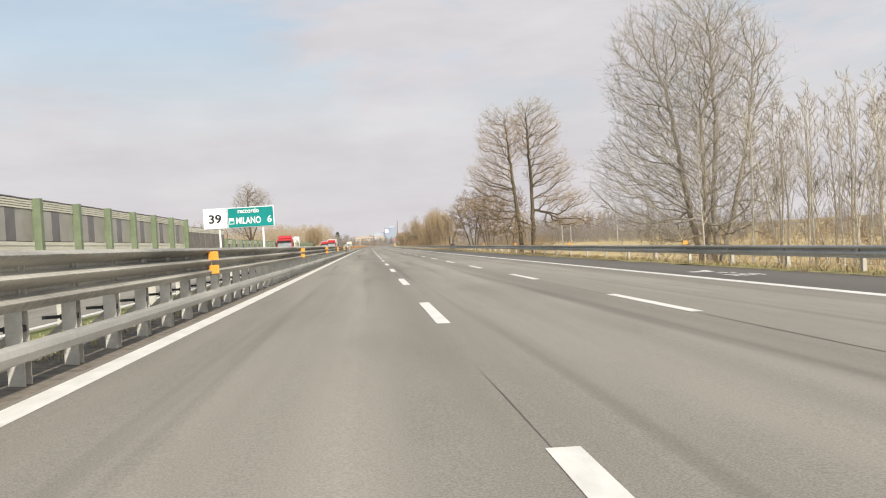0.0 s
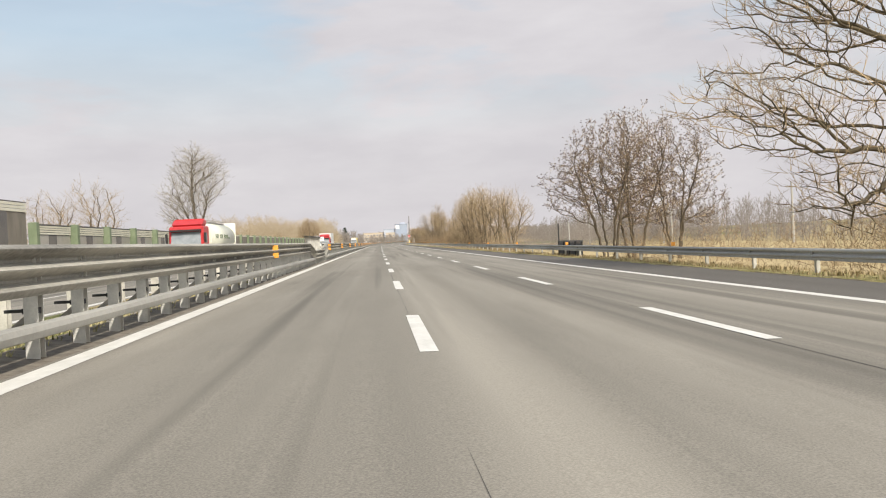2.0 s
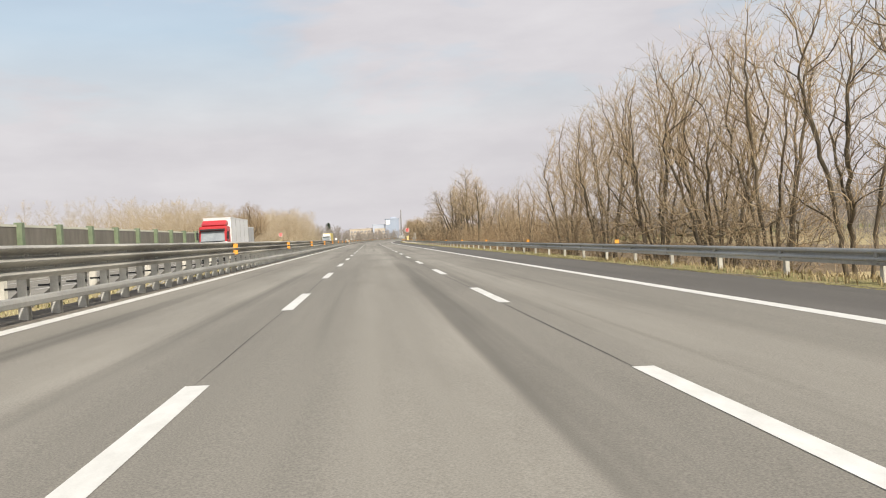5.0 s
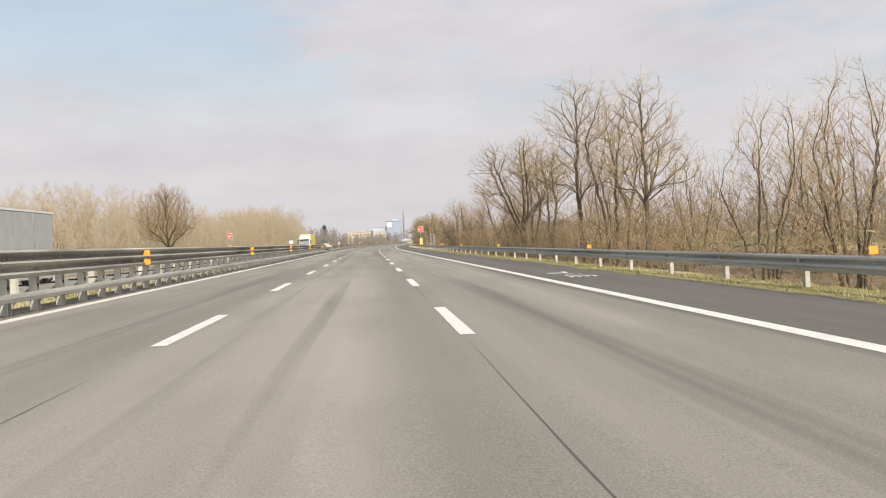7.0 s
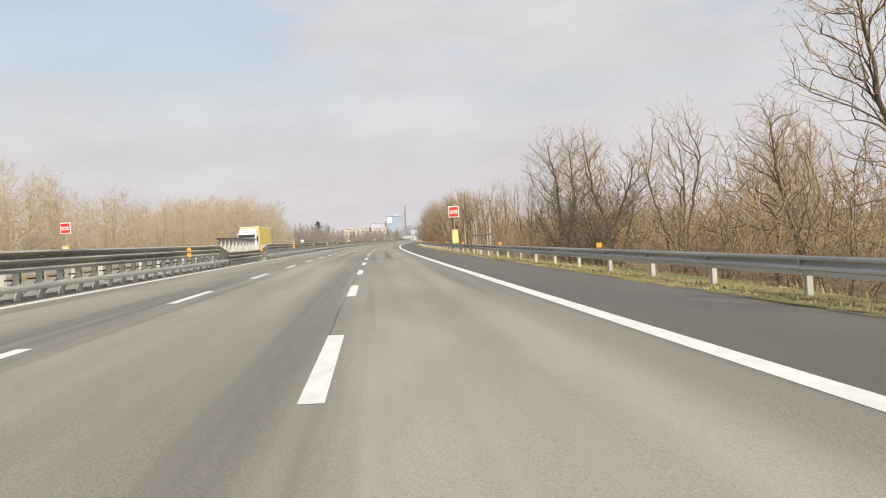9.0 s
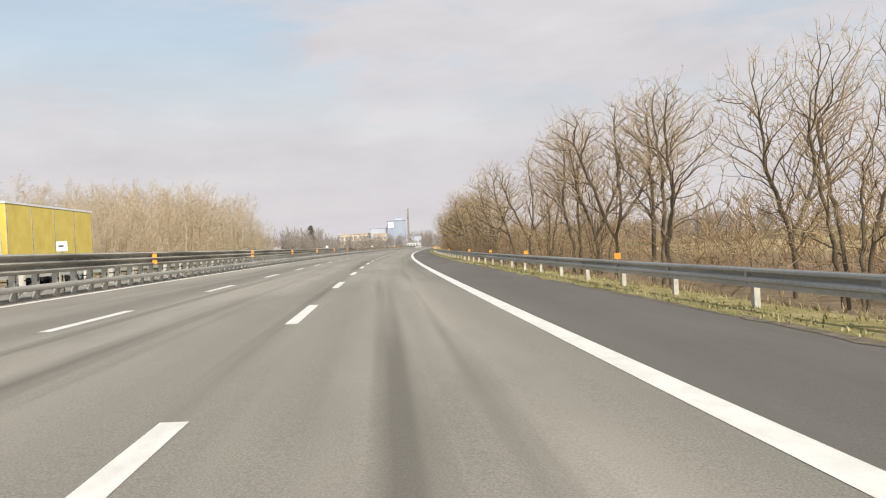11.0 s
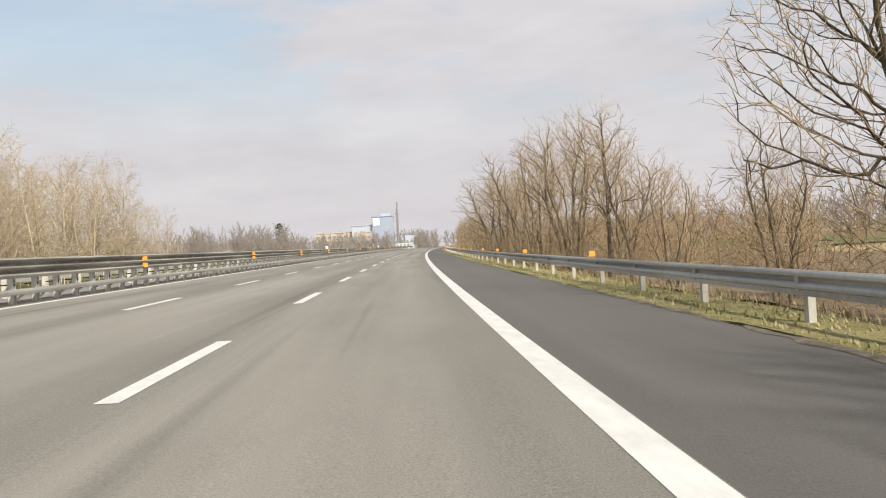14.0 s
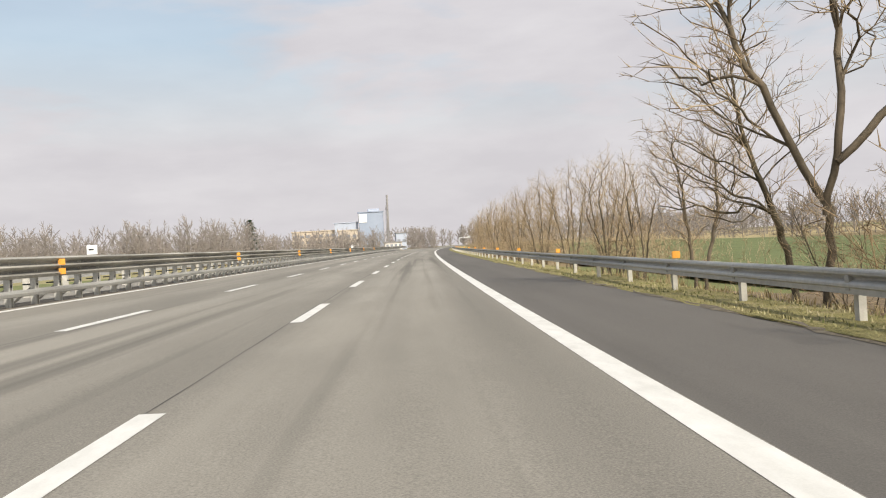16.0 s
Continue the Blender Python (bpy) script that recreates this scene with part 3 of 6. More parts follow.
# tall removable-gate frames where the rail dips
for a, b, c, d in DIPS:
    fr = thing("median_gate", stand(a, -0.62), "tall galvanised steel gate frame in the median gap", "barrier gate", "median gates")
    L = (c - a) - 1.0
    n = int(L / 1.42)
    for i in range(n + 1):
        bm = bmesh.new()
        y = 2.0 + i * (L - 2.0) / n
        box(bm, -0.10, 0.10, y - 0.012, y + 0.012, -0.3, 1.56)
        box(bm, -0.10, -0.085, y + 0.012, y + 0.13, -0.3, 1.56)
        box(bm, 0.085, 0.10, y + 0.012, y + 0.13, -0.3, 1.56)
        part("post", bm, M_ZINC_POST, fr)
        bm = bmesh.new()
        q = [bm.verts.new(p) for p in ((0.02, y + 0.14, 1.555), (0.02, y + 0.62, 1.555), (0.02, y + 0.14, 1.02), (0.035, y + 0.14, 1.555), (0.035, y + 0.62, 1.555), (0.035, y + 0.14, 1.02))]
        for f in ((2, 1, 0), (3, 4, 5), (0, 1, 4, 3), (1, 2, 5, 4), (2, 0, 3, 5)):
            bm.faces.new([q[j] for j in f])
        part("gusset", bm, M_ZINC_POST, fr)
    part("top_beam", boxed((-0.12, 0.12, 1.6, L + 0.5, 1.56, 1.63)), M_ZINC_DARK, fr)
    part("top_ledge", boxed((-0.16, 0.16, 1.5, L + 0.6, 1.63, 1.645)), M_BLACK, fr)

# ---------------------------------------------------------------- barrier along the hard shoulder
side = tagged(new("roadside_barrier"), "weathered steel wave-beam guard rail on short posts", "crash barrier", kind="structure")
M_RUST = simple("rail_with_rust", (0.20, 0.085, 0.04), (0.34, 0.22, 0.14), 3.0, 0.8, 0.1, (1, 0.2, 1))
BEAM = wave(14.86, 0.69, 0.37, 0.08, 2, -1)
edges = [-41.0]
while edges[-1] < 880:
    edges.append(edges[-1] + 3.85 * 2)
for a, b in zip(edges[:-1], edges[1:]):
    long_part("rail_beam", side, BEAM, a, b, M_RAIL, 3.9)
    cap = [(14.885, 0.694), (14.93, 0.694), (14.93, 0.60), (14.925, 0.60), (14.925, 0.690), (14.885, 0.690)]
    long_part("rail_lip", side, cap, a, b, M_RUST if 345 < a < 440 else M_RAIL, 3.9, True)
SIDE_POST = post_mesh("side_post", 0.66, 0.10, 0.12, 0.012, M_CONC)
spacer = bmesh.new()
box(spacer, -0.16, -0.05, -0.05, 0.05, 0.42, 0.62)
SPACER = bpy.data.meshes.new("spacer")
spacer.to_mesh(SPACER)
spacer.free()
SPACER.materials.append(M_ZINC)
for i in range(-137, 102):
    s = 486.1 + 3.85 * i
    hang("post", SIDE_POST, side, stand(s, 15.03))
    hang("spacer", SPACER, side, stand(s, 15.03))


def side_reflector(s):
    r = thing("rail_reflector", stand(s, 14.93, 0.70), "orange reflector plate on top of the roadside rail", "reflector", "roadside reflectors")
    part("reflector_plate", boxed((-0.085, 0.085, -0.012, 0.012, 0.02, 0.17), bevel=0.008), M_ORANGE, r)
    part("foot", boxed((-0.02, 0.02, 0.012, 0.022, -0.03, 0.14)), M_ZINC_DARK, r, "zinc foot")
    return r


side_s = [31.9 + 19.05 * i for i in range(15)] + [322.5, 345.8, 367.5, 388.0, 408.0, 424.0, 440.0, 454.3, 466.8, 480.5, 506.0, 530.5, 556.0, 569.5, 581.4, 592.0, 605.5, 617.0, 628.0]
side_s += [643.0 + 13.0 * i for i in range(10)]
for s in side_s:
    side_reflector(s)

# ---------------------------------------------------------------- noise barrier beyond the other carriageway
def noise_panel(parent, s0, s1, height, foot):
    """One bay between two posts: two cassettes, each with pale louvre boards below and above a smoked pane."""
    L = s1 - s0 - 0.58
    lo, hi = -0.4, height
    m = stand(s0, -18.9)
    for half in (0, 1):
        y0 = 0.29 + half * L * 0.58
        y1 = y0 + (L * 0.58 if half == 0 else L * 0.42) - 0.05
        back = -0.10 * half
        ya = y0 + 0.05
        for mat, part_of in ((M_PANEL_MID, 0.62), (M_PANEL_DARK, 1.0)) if half == 0 else ((M_PANEL_MID, 1.0),):
            yb = y0 + 0.05 + (y1 - y0 - 0.10) * part_of
            part("pane", boxed((-0.04 + back, 0.02 + back, ya, yb - 0.02, foot, hi - 0.66)), mat, parent, "", m)
            ya = yb
        part("backing", boxed((-0.10 + back, -0.05 + back, y0, y1, lo, hi)), M_BLACK, parent, "", m)
        part("top_cap", boxed((-0.11 + back, 0.09 + back, y0, y1, hi, hi + 0.07)), M_PANEL_DARK, parent, "", m)
        for i in range(4):
            z = hi - 0.62 + i * 0.155
            part("top_slat", boxed((-0.05 + back, 0.07 + back, y0, y1, z, z + 0.115)), M_PANEL_LIGHT, parent, "", m)
        for i in range(int(round((foot - lo) / 0.3))):
            z = lo + i * 0.3
            part("base_slat", boxed((-0.05 + back, 0.07 + back, y0, y1, z, z + 0.25)), M_PANEL_LIGHT, parent, "", m)


nb = tagged(new("noise_barrier"), "green-posted motorway noise barrier with smoked panes and pale louvres", "noise barrier", kind="structure")
post_s = [20.0 + 7.6 * i for i in range(12)]
for a in post_s:
    hgt = 6.0
    part("post", boxed((-0.14, 0.42, -0.27, 0.27, -0.6, hgt), bevel=0.02), M_GREENPAINT, nb, "", stand(a, -18.9))
for a, b in zip(post_s[:-1], post_s[1:]):
    noise_panel(nb, a, b, 5.9, 3.2)
# lower, plain brown run
wall_s = [103.6 + 3.9 * i for i in range(8)]
for a, b in zip(wall_s[:-1], wall_s[1:]):
    part("brown_panel", boxed((-0.05, 0.05, 0.06, b - a - 0.06, -0.5, 4.55)), M_PANEL_BROWN, nb, "", stand(a, -18.9))
    part("dark_edge", boxed((-0.04, 0.06, 0.10, 1.05, -0.5, 4.54)), M_PANEL_DARK, nb, "", stand(a, -18.9))
    for k in range(3):
        part("cap_slat", boxed((-0.08, 0.09, 0.02, b - a - 0.02, 4.57 + 0.2 * k, 4.73 + 0.2 * k)), M_PANEL_LIGHT, nb, "", stand(a, -18.9))
    part("panel_cap", boxed((-0.10, 0.10, 0.0, b - a, 5.17, 5.22)), M_PANEL_DARK, nb, "", stand(a, -18.9))
    part("slim_post", boxed((-0.08, 0.08, -0.10, 0.10, -0.5, 4.95)), M_PANEL_DARK, nb, "", stand(a, -18.9))
low_s = [131.8 + 7.4 * i for i in range(28)]
for a, b in zip(low_s[:-1], low_s[1:]):
    part("post", boxed((-0.14, 0.40, -0.26, 0.26, -0.6, 3.95), bevel=0.02), M_GREENPAINT, nb, "", stand(a, -18.9))
    if a < 195:
        noise_panel(nb, a, b, 3.82, 1.9)
        continue
    part("pane", boxed((-0.04, 0.04, 0.2, b - a - 0.2, -0.5, 3.65)), M_PANEL_BROWN, nb, "", stand(a, -18.9))
    part("panel_cap", boxed((-0.07, 0.07, 0.2, b - a - 0.2, 3.65, 3.82)), M_PANEL_LIGHT, nb, "", stand(a, -18.9))
# ---------------------------------------------------------------- trees
def grow(seed, height, spread, trunks=1, limbs=12, kids=(6, 5, 4), bend=0.16, up=0.25, first=0.25, girth=None, lean=(0, 0), fan=0.10, limb_len=0.5, angle=50, twig=0.011, coarse=False, fine=False):
    """Branches of a bare tree as polylines (points, radii, level)."""
    r = random.Random(seed)
    lines = []
    girth = girth or height * 0.016

    def turned(d, deg, az):
        d = d.normalized()
        side = d.orthogonal().normalized()
        side.rotate(Matrix.Rotation(az, 3, d))
        out = d.copy()
        out.rotate(Matrix.Rotation(radians(deg), 3, side))
        return out

    def branch(p, d, L, rad, level):
        n = ((4, 2, 1, 1, 1) if coarse else (9, 5, 3, 2 if fine else 1, 1))[level]
        pts, rr = [p.copy()], [rad]
        d = d.normalized()
        d0 = d.copy()
        for i in range(n):
            w = bend * (0.5 if level == 0 else 1.0 + 0.25 * level)
            d = (d + Vector((r.gauss(0, w), r.gauss(0, w), r.gauss(0, w) + up * (0.10 if level == 0 else 0.30)))).normalized()
            if level == 0:
                d = (d * 0.72 + d0 * 0.28).normalized()
            p = p + d * (L / n)
            pts.append(p.copy())
            f = (i + 1) / n
            rr.append(max(twig * 0.55, rad * (1 - f * (0.80 if level < 2 else 0.6))))
        lines.append((pts, rr, level))
        if level >= len(kids) + 1:
            return
        count = limbs if level == 0 else kids[level - 1]
        for j in range(count):
            lo = first if level == 0 else 0.22
            f = lo + (1 - lo) * ((j + r.random()) / count)
            i = min(n - 1, int(f * n))
            q = pts[i].lerp(pts[i + 1], f * n - i)
            dd = (pts[i + 1] - pts[i]).normalized()
            az = 2.4 * j + r.uniform(-0.6, 0.6) + seed
            a = angle * r.uniform(0.65, 1.2) * (1.15 - 0.45 * f if level == 0 else 0.9)
            nd = turned(dd, a, az)
            if level == 0:
                ln = spread * (1.25 - 0.75 * f) * r.uniform(0.7, 1.2)
            else:
                ln = L * limb_len * (1.2 - 0.5 * f) * r.uniform(0.7, 1.25) * (1.0 if level < 2 else 1.25)
            radc = max(twig * (0.6 if level > 2 else 1.0 if level > 1 else 1.4), min(rr[i] * 0.62, rr[i]) * (0.8 if level == 0 else 0.65))
            branch(q, nd, ln, radc, level + 1)

    for t in range(trunks):
        az = 6.283 * t / trunks + r.uniform(-0.5, 0.5)
        f = fan if trunks > 1 else 0.0
        d0 = Vector((lean[0] + f * math.cos(az), lean[1] + f * math.sin(az), 1.0))
        o = Vector((0.35 * f * 4 * math.cos(az), 0.35 * f * 4 * math.sin(az), -0.4))
        k = r.uniform(0.82, 1.0) if trunks > 1 else 1.0
        branch(o, d0, (height + 0.4) * k, girth * (0.75 if trunks > 1 else 1.0), 0)
    return lines


def crown_tree(seed, stems, lobes, n, step, kill, twig=0.012, up=0.10, kink=0.22, droop=0.0, shoots=1.3, shoot_len=0.75, rise=0.9, dense=0.37):
    """Branches that grow towards points scattered in the crown, as polylines (points, radii, level).
    stems: [(polyline of a stem)], lobes: [(centre, half sizes, share)], step: length of one growth, kill: how close a point counts as reached."""
    r = np.random.default_rng(seed)
    A = []
    for c, size, share in lobes:
        k = int(n * share)
        d = r.normal(0, 1, (k, 3))
        d /= np.linalg.norm(d, axis=1)[:, None]
        A.append(np.array(c) + d * (r.random(k) ** dense)[:, None] * np.array(size))
    A = np.concatenate(A)
    A = A[A[:, 2] > 0.5]
    pos, par = [], []
    for line in stems:
        line = np.array(line, dtype=float)
        prev = -1
        for p, q in zip(line[:-1], line[1:]):
            m = max(1, int(np.linalg.norm(q - p) / step))
            for i in range(m):
                pos.append(p + (q - p) * (i / m) + (r.normal(0, 0.10 * step, 3) * [1, 1, 0] if prev >= 0 else 0))
                par.append(prev)
                prev = len(pos) - 1
        pos.append(line[-1])
        par.append(prev)
    pos = [np.asarray(p) for p in pos]
    kids = [0] * len(pos)
    for p in par:
        if p >= 0:
            kids[p] += 1
    low = min(max(q[2] for q in line) for line in stems) * 0.30
    P0 = np.array(pos)
    ends = [i for i in range(len(pos)) if kids[i] == 0]
    usable = np.array([i for i in range(len(pos)) if P0[i][2] >= low and (i % 3 == 0 or i in ends)])

    def reach(A, N):
        """True distance, and the same made longer where a limb would have to grow flat or downwards."""
        d = A[:, None] - N[None]
        flat = np.hypot(d[:, :, 0], d[:, :, 1])
        true = np.hypot(flat, d[:, :, 2])
        return true, true + 1.6 * np.maximum(0.0, rise * flat - d[:, :, 2])

    T, D = reach(A, P0[usable])
    near, dist, gap = usable[D.argmin(1)], D.min(1), T.min(1)
    for turn in range(140):
        if len(A) == 0:
            break
        P = np.array(pos)
        way = A - P[near]
        way /= np.linalg.norm(way, axis=1)[:, None] + 1e-9
        ids = np.unique(near)
        full = np.array([kids[i] >= 4 for i in ids])
        dead = np.isin(near, ids[full])
        fresh = []
        for i in ids[~full]:
            w = way[near == i].mean(0)
            w = w / (np.linalg.norm(w) + 1e-9) + r.normal(0, kink, 3)
            if par[i] >= 0:
                back = P[i] - P[par[i]]
                w = w + 0.45 * back / (np.linalg.norm(back) + 1e-9)
            w[2] += up * (2.5 if i < len(P0) else 1.0) - droop * (np.hypot(P[i][0], P[i][1]) / 4.0)
            w /= np.linalg.norm(w) + 1e-9
            fresh.append(P[i] + w * step * r.uniform(0.8, 1.2))
            par.append(i)
            kids[i] += 1
            kids.append(0)
        if not fresh:
            break
        first = len(pos)
        pos.extend(fresh)
        N = np.array(fresh)
        T, D = reach(A, N)
        gap = np.minimum(gap, T.min(1))
        j = D.argmin(1)
        closer = D[np.arange(len(A)), j] < dist
        near = np.where(closer, first + j, near)
        dist = np.where(closer, D[np.arange(len(A)), j], dist)
        keep = (gap > kill) & ~(dead & ~closer)
        A, near, dist, gap = A[keep], near[keep], dist[keep], gap[keep]
    # thickness: every limb carries the sum of its shoots
    count = len(pos)
    load = np.zeros(count)
    child = [[] for i in range(count)]
    for i in range(count - 1, -1, -1):
        if not child[i]:
            load[i] = 1.0
        if par[i] >= 0:
            child[par[i]].append(i)
            load[par[i]] += load[i]
    rad = twig * 1.15 * load ** 0.43
    lines = []

    def level_of(x):
        return 0 if x > 0.075 else 1 if x > 0.035 else 2 if x > 0.019 else 3

    heads = [(i, None) for i in range(count) if par[i] < 0]
    while heads:
        i, root = heads.pop()
        pts, rr = ([Vector(pos[root])], [rad[i]]) if root is not None else ([], [])
        while True:
            pts.append(Vector(pos[i]))
            rr.append(rad[i])
            if not child[i]:
                break
            ks = sorted(child[i], key=lambda q: -load[q])
            heads.extend((q, i) for q in ks[1:])
            i = ks[0]
        if len(pts) > 1:
            pts[-1] += (pts[-1] - pts[-2]) * 0.4
            lines.append((pts, rr, level_of(rr[0])))
    # young shoots on the outer limbs, each with a side shoot or two
    rr_ = random.Random(seed)
    thin = twig * 1.15 * 14 ** 0.43
    for i in range(count):
        if rad[i] > thin or par[i] < 0:
            continue
        base = Vector(pos[i])
        along = (base - Vector(pos[par[i]])).normalized()
        for k in range(int(shoots) + (rr_.random() < shoots % 1)):
            d = (along * 0.8 + Vector((rr_.gauss(0, 0.6), rr_.gauss(0, 0.6), rr_.gauss(0.32, 0.45)))).normalized()
            L = shoot_len * rr_.uniform(0.5, 1.3)
            lines.append(([base, base + d * L], [twig * 0.85, twig * 0.4], 3))
            for q in range(rr_.randrange(1, 4)):
                mid = base + d * L * rr_.uniform(0.25, 0.8)
                d2 = (d + Vector((rr_.gauss(0, 0.55), rr_.gauss(0, 0.55), rr_.gauss(0.05, 0.5)))).normalized()
                lines.append(([mid, mid + d2 * L * rr_.uniform(0.35, 0.75)], [twig * 0.65, twig * 0.4], 4))
    return lines


def limb_mesh(name, lines, levels, mat, sides=(8, 5, 3, 3, 3)):
    V, F, o = [], [], 0
    for pts, rr, lv in lines:
        if lv not in levels:
            continue
        k = sides[lv]
        P = np.array(pts)
        D = np.gradient(P, axis=0)
        D /= np.linalg.norm(D, axis=1)[:, None] + 1e-9
        ref = np.array([0.31, 0.87, 0.2]) if abs(D[0][2]) > 0.8 else np.array([0.0, 0.0, 1.0])
        A = np.cross(D, ref)
        A /= np.linalg.norm(A, axis=1)[:, None] + 1e-9
        B = np.cross(D, A)
        n = len(P)
        ang = np.arange(k) * 6.28318 / k
        ring = A[:-1, None, :] * np.cos(ang)[None, :, None] + B[:-1, None, :] * np.sin(ang)[None, :, None]
        W = P[:-1, None, :] + ring * np.array(rr)[:-1, None, None]
        V.append(W.reshape(-1, 3))
        V.append(P[-1:])
        tip = o + (n - 1) * k
        for i in range(n - 2):
            for j in range(k):
                c = o + i * k
                F.append((c + j, c + (j + 1) % k, c + k + (j + 1) % k, c + k + j))
        c = o + (n - 2) * k
        for j in range(k):
            F.append((c + j, c + (j + 1) % k, tip))
        o = tip + 1
    return mesh_from(name, np.concatenate(V).tolist(), F, mat, True)


def leaf_mesh(name, lines, seed, per, size, mat, level=3, drop=0.3):
    """Small curled leaves on the outer twigs."""
    r = random.Random(seed)
    V, F = [], []
    for pts, rr, lv in lines:
        if lv < level or r.random() < drop:
            continue
        for _ in range(per):
            i = r.randrange(len(pts) - 1)
            p = pts[i].lerp(pts[i + 1], r.random()) + Vector((r.gauss(0, 0.05), r.gauss(0, 0.05), r.gauss(0, 0.05)))
            u = Vector((r.gauss(0, 1), r.gauss(0, 1), r.gauss(0, 0.6))).normalized() * size * r.uniform(0.6, 1.3)
            w = u.orthogonal().normalized() * size * 0.38
            o = len(V)
            V += [p - u * 0.5, p + w * 0.6 + Vector((0, 0, size * 0.12)), p + u * 0.5, p - w * 0.6 + Vector((0, 0, size * 0.12))]
            F += [(o, o + 1, o + 2), (o, o + 2, o + 3)]
    return mesh_from(name, V, F, mat)


def make_tree(name, m, label, category, lines, bark, twig, leaves=None, group="", heavy=1):
    t = thing(name, m, label, category, group)
    hang("trunk", limb_mesh("trunk", lines, tuple(range(heavy + 1)), bark), t)
    hang("crown", limb_mesh("crown", lines, tuple(range(heavy + 1, 5)), twig), t)
    if leaves:
        hang("leaves", leaves, t)
    return t


def tree_at(s, lat, sink=0.05):
    return stand(s, lat, -sink, 0, ground_z(lat))


# tall bare trees that stand on their own
make_tree("bare_tree", tree_at(50.5, 23.6), "large bare tree with dense fine grey twigs and several stems", "tree",
          crown_tree(11, [[(-0.3, 0, -0.4), (-1.0, 0.2, 3), (-1.6, 0, 7), (-2.2, 0, 11)], [(0.3, 0, -0.4), (0.5, 0.3, 4), (0.9, 0.1, 9), (0.8, 0, 14)],
                         [(0.5, 0.2, -0.4), (1.6, 0, 3), (3.0, 0.3, 8), (3.4, 0, 12)], [(-0.2, -0.3, -0.4), (-0.6, -1.2, 4), (-0.9, -2.0, 9)]],
                     [((-0.5, 0, 11.4), (5.4, 4.8, 5.8), 0.55), ((-0.8, 0, 5.6), (6.4, 5.0, 4.4), 0.45)], 7600, 0.40, 0.40, 0.0110, 0.02, 0.26, 0.04, 1.6, 0.95, 0.45), M_PALEBARK, M_TWIG_GREY, heavy=1)
make_tree("bare_tree", tree_at(101.8, 21.35), "tall bare roadside tree with mossy bark and drooping side limbs", "tree",
          crown_tree(22, [[(0, 0, -0.4), (-0.2, 0, 4), (-0.6, 0.1, 8), (-0.9, 0, 12), (-1.2, 0, 16.0)]],
                     [((-1.9, 0, 14.2), (3.1, 2.8, 4.2), 0.42), ((-3.2, 0, 10.0), (3.2, 3.0, 2.4), 0.26), ((-5.0, 0, 6.4), (3.6, 3.0, 1.3), 0.18), ((-1.6, -0.5, 3.8), (3.6, 3.0, 1.7), 0.14)],
                     2700, 0.40, 0.45, 0.0145, 0.05, 0.40, 0.0, 1.5, 0.8, 0.3), M_IVY, M_TWIG, heavy=2)
make_tree("bare_tree", tree_at(102.4, 22.75), "tall bare roadside tree with two tops and broad low limbs", "tree",
          crown_tree(23, [[(0, 0, -0.4), (0.2, 0, 4), (0.3, 0.1, 9), (0.2, 0, 13), (0.1, 0, 17.4)]],
                     [((1.0, 0, 15.4), (3.4, 2.9, 4.3), 0.42), ((2.6, 0, 10.6), (3.4, 3.0, 2.4), 0.24), ((4.2, 0, 6.8), (3.6, 3.0, 1.5), 0.17), ((5.4, 0, 4.3), (4.2, 2.6, 1.1), 0.17)],
                     2800, 0.40, 0.45, 0.0145, 0.05, 0.40, 0.0, 1.5, 0.8, 0.3), M_IVY, M_TWIG, heavy=2)
for i, (s, la, h) in enumerate(((133.5, 19.4, 10.6), (137.5, 22.4, 12.0), (140.0, 26.4, 11.4))):
    stems = [[(0.25 * math.cos(a), 0.25 * math.sin(a), -0.4), (1.0 * math.cos(a), 1.0 * math.sin(a), 0.28 * h), (2.3 * math.cos(a + 0.2), 2.3 * math.sin(a + 0.2), 0.62 * h)] for a in (0.4 + i, 1.7 + i, 3.1 + i, 4.9 + i)]
    ln = crown_tree(31 + i, stems, [((0.3, 0, 0.68 * h), (3.7, 3.6, 0.33 * h), 0.5), ((-2.1, -0.4, 0.52 * h), (3.2, 3.0, 0.24 * h), 0.3), ((1.9, 0.4, 0.42 * h), (3.0, 3.0, 0.22 * h), 0.2)],
                    760, 0.36, 0.52, 0.0125, 0.04, 0.34, 0.0, 1.3, 0.65, 0.35)
    make_tree("withered_tree", tree_at(s, la), "many-stemmed small tree still holding dark withered leaves", "tree", ln, M_BARK, M_TWIG,
              leaf_mesh("leaves", ln, i, 2, 0.18, M_LEAF_DRY, 3, 0.36), "withered trees", heavy=2)

# kinds that repeat along the verge: built once each, then copied
KINDS = {}


def kind_of(key, label, lines, bark, twig, leaves=None, name="bare_tree"):
    KINDS[key] = (make_tree(name, pose(0, 0, -400), label, "tree", lines, bark, twig, leaves, "roadside trees", 2 if key.startswith("locust") else 1), lines)


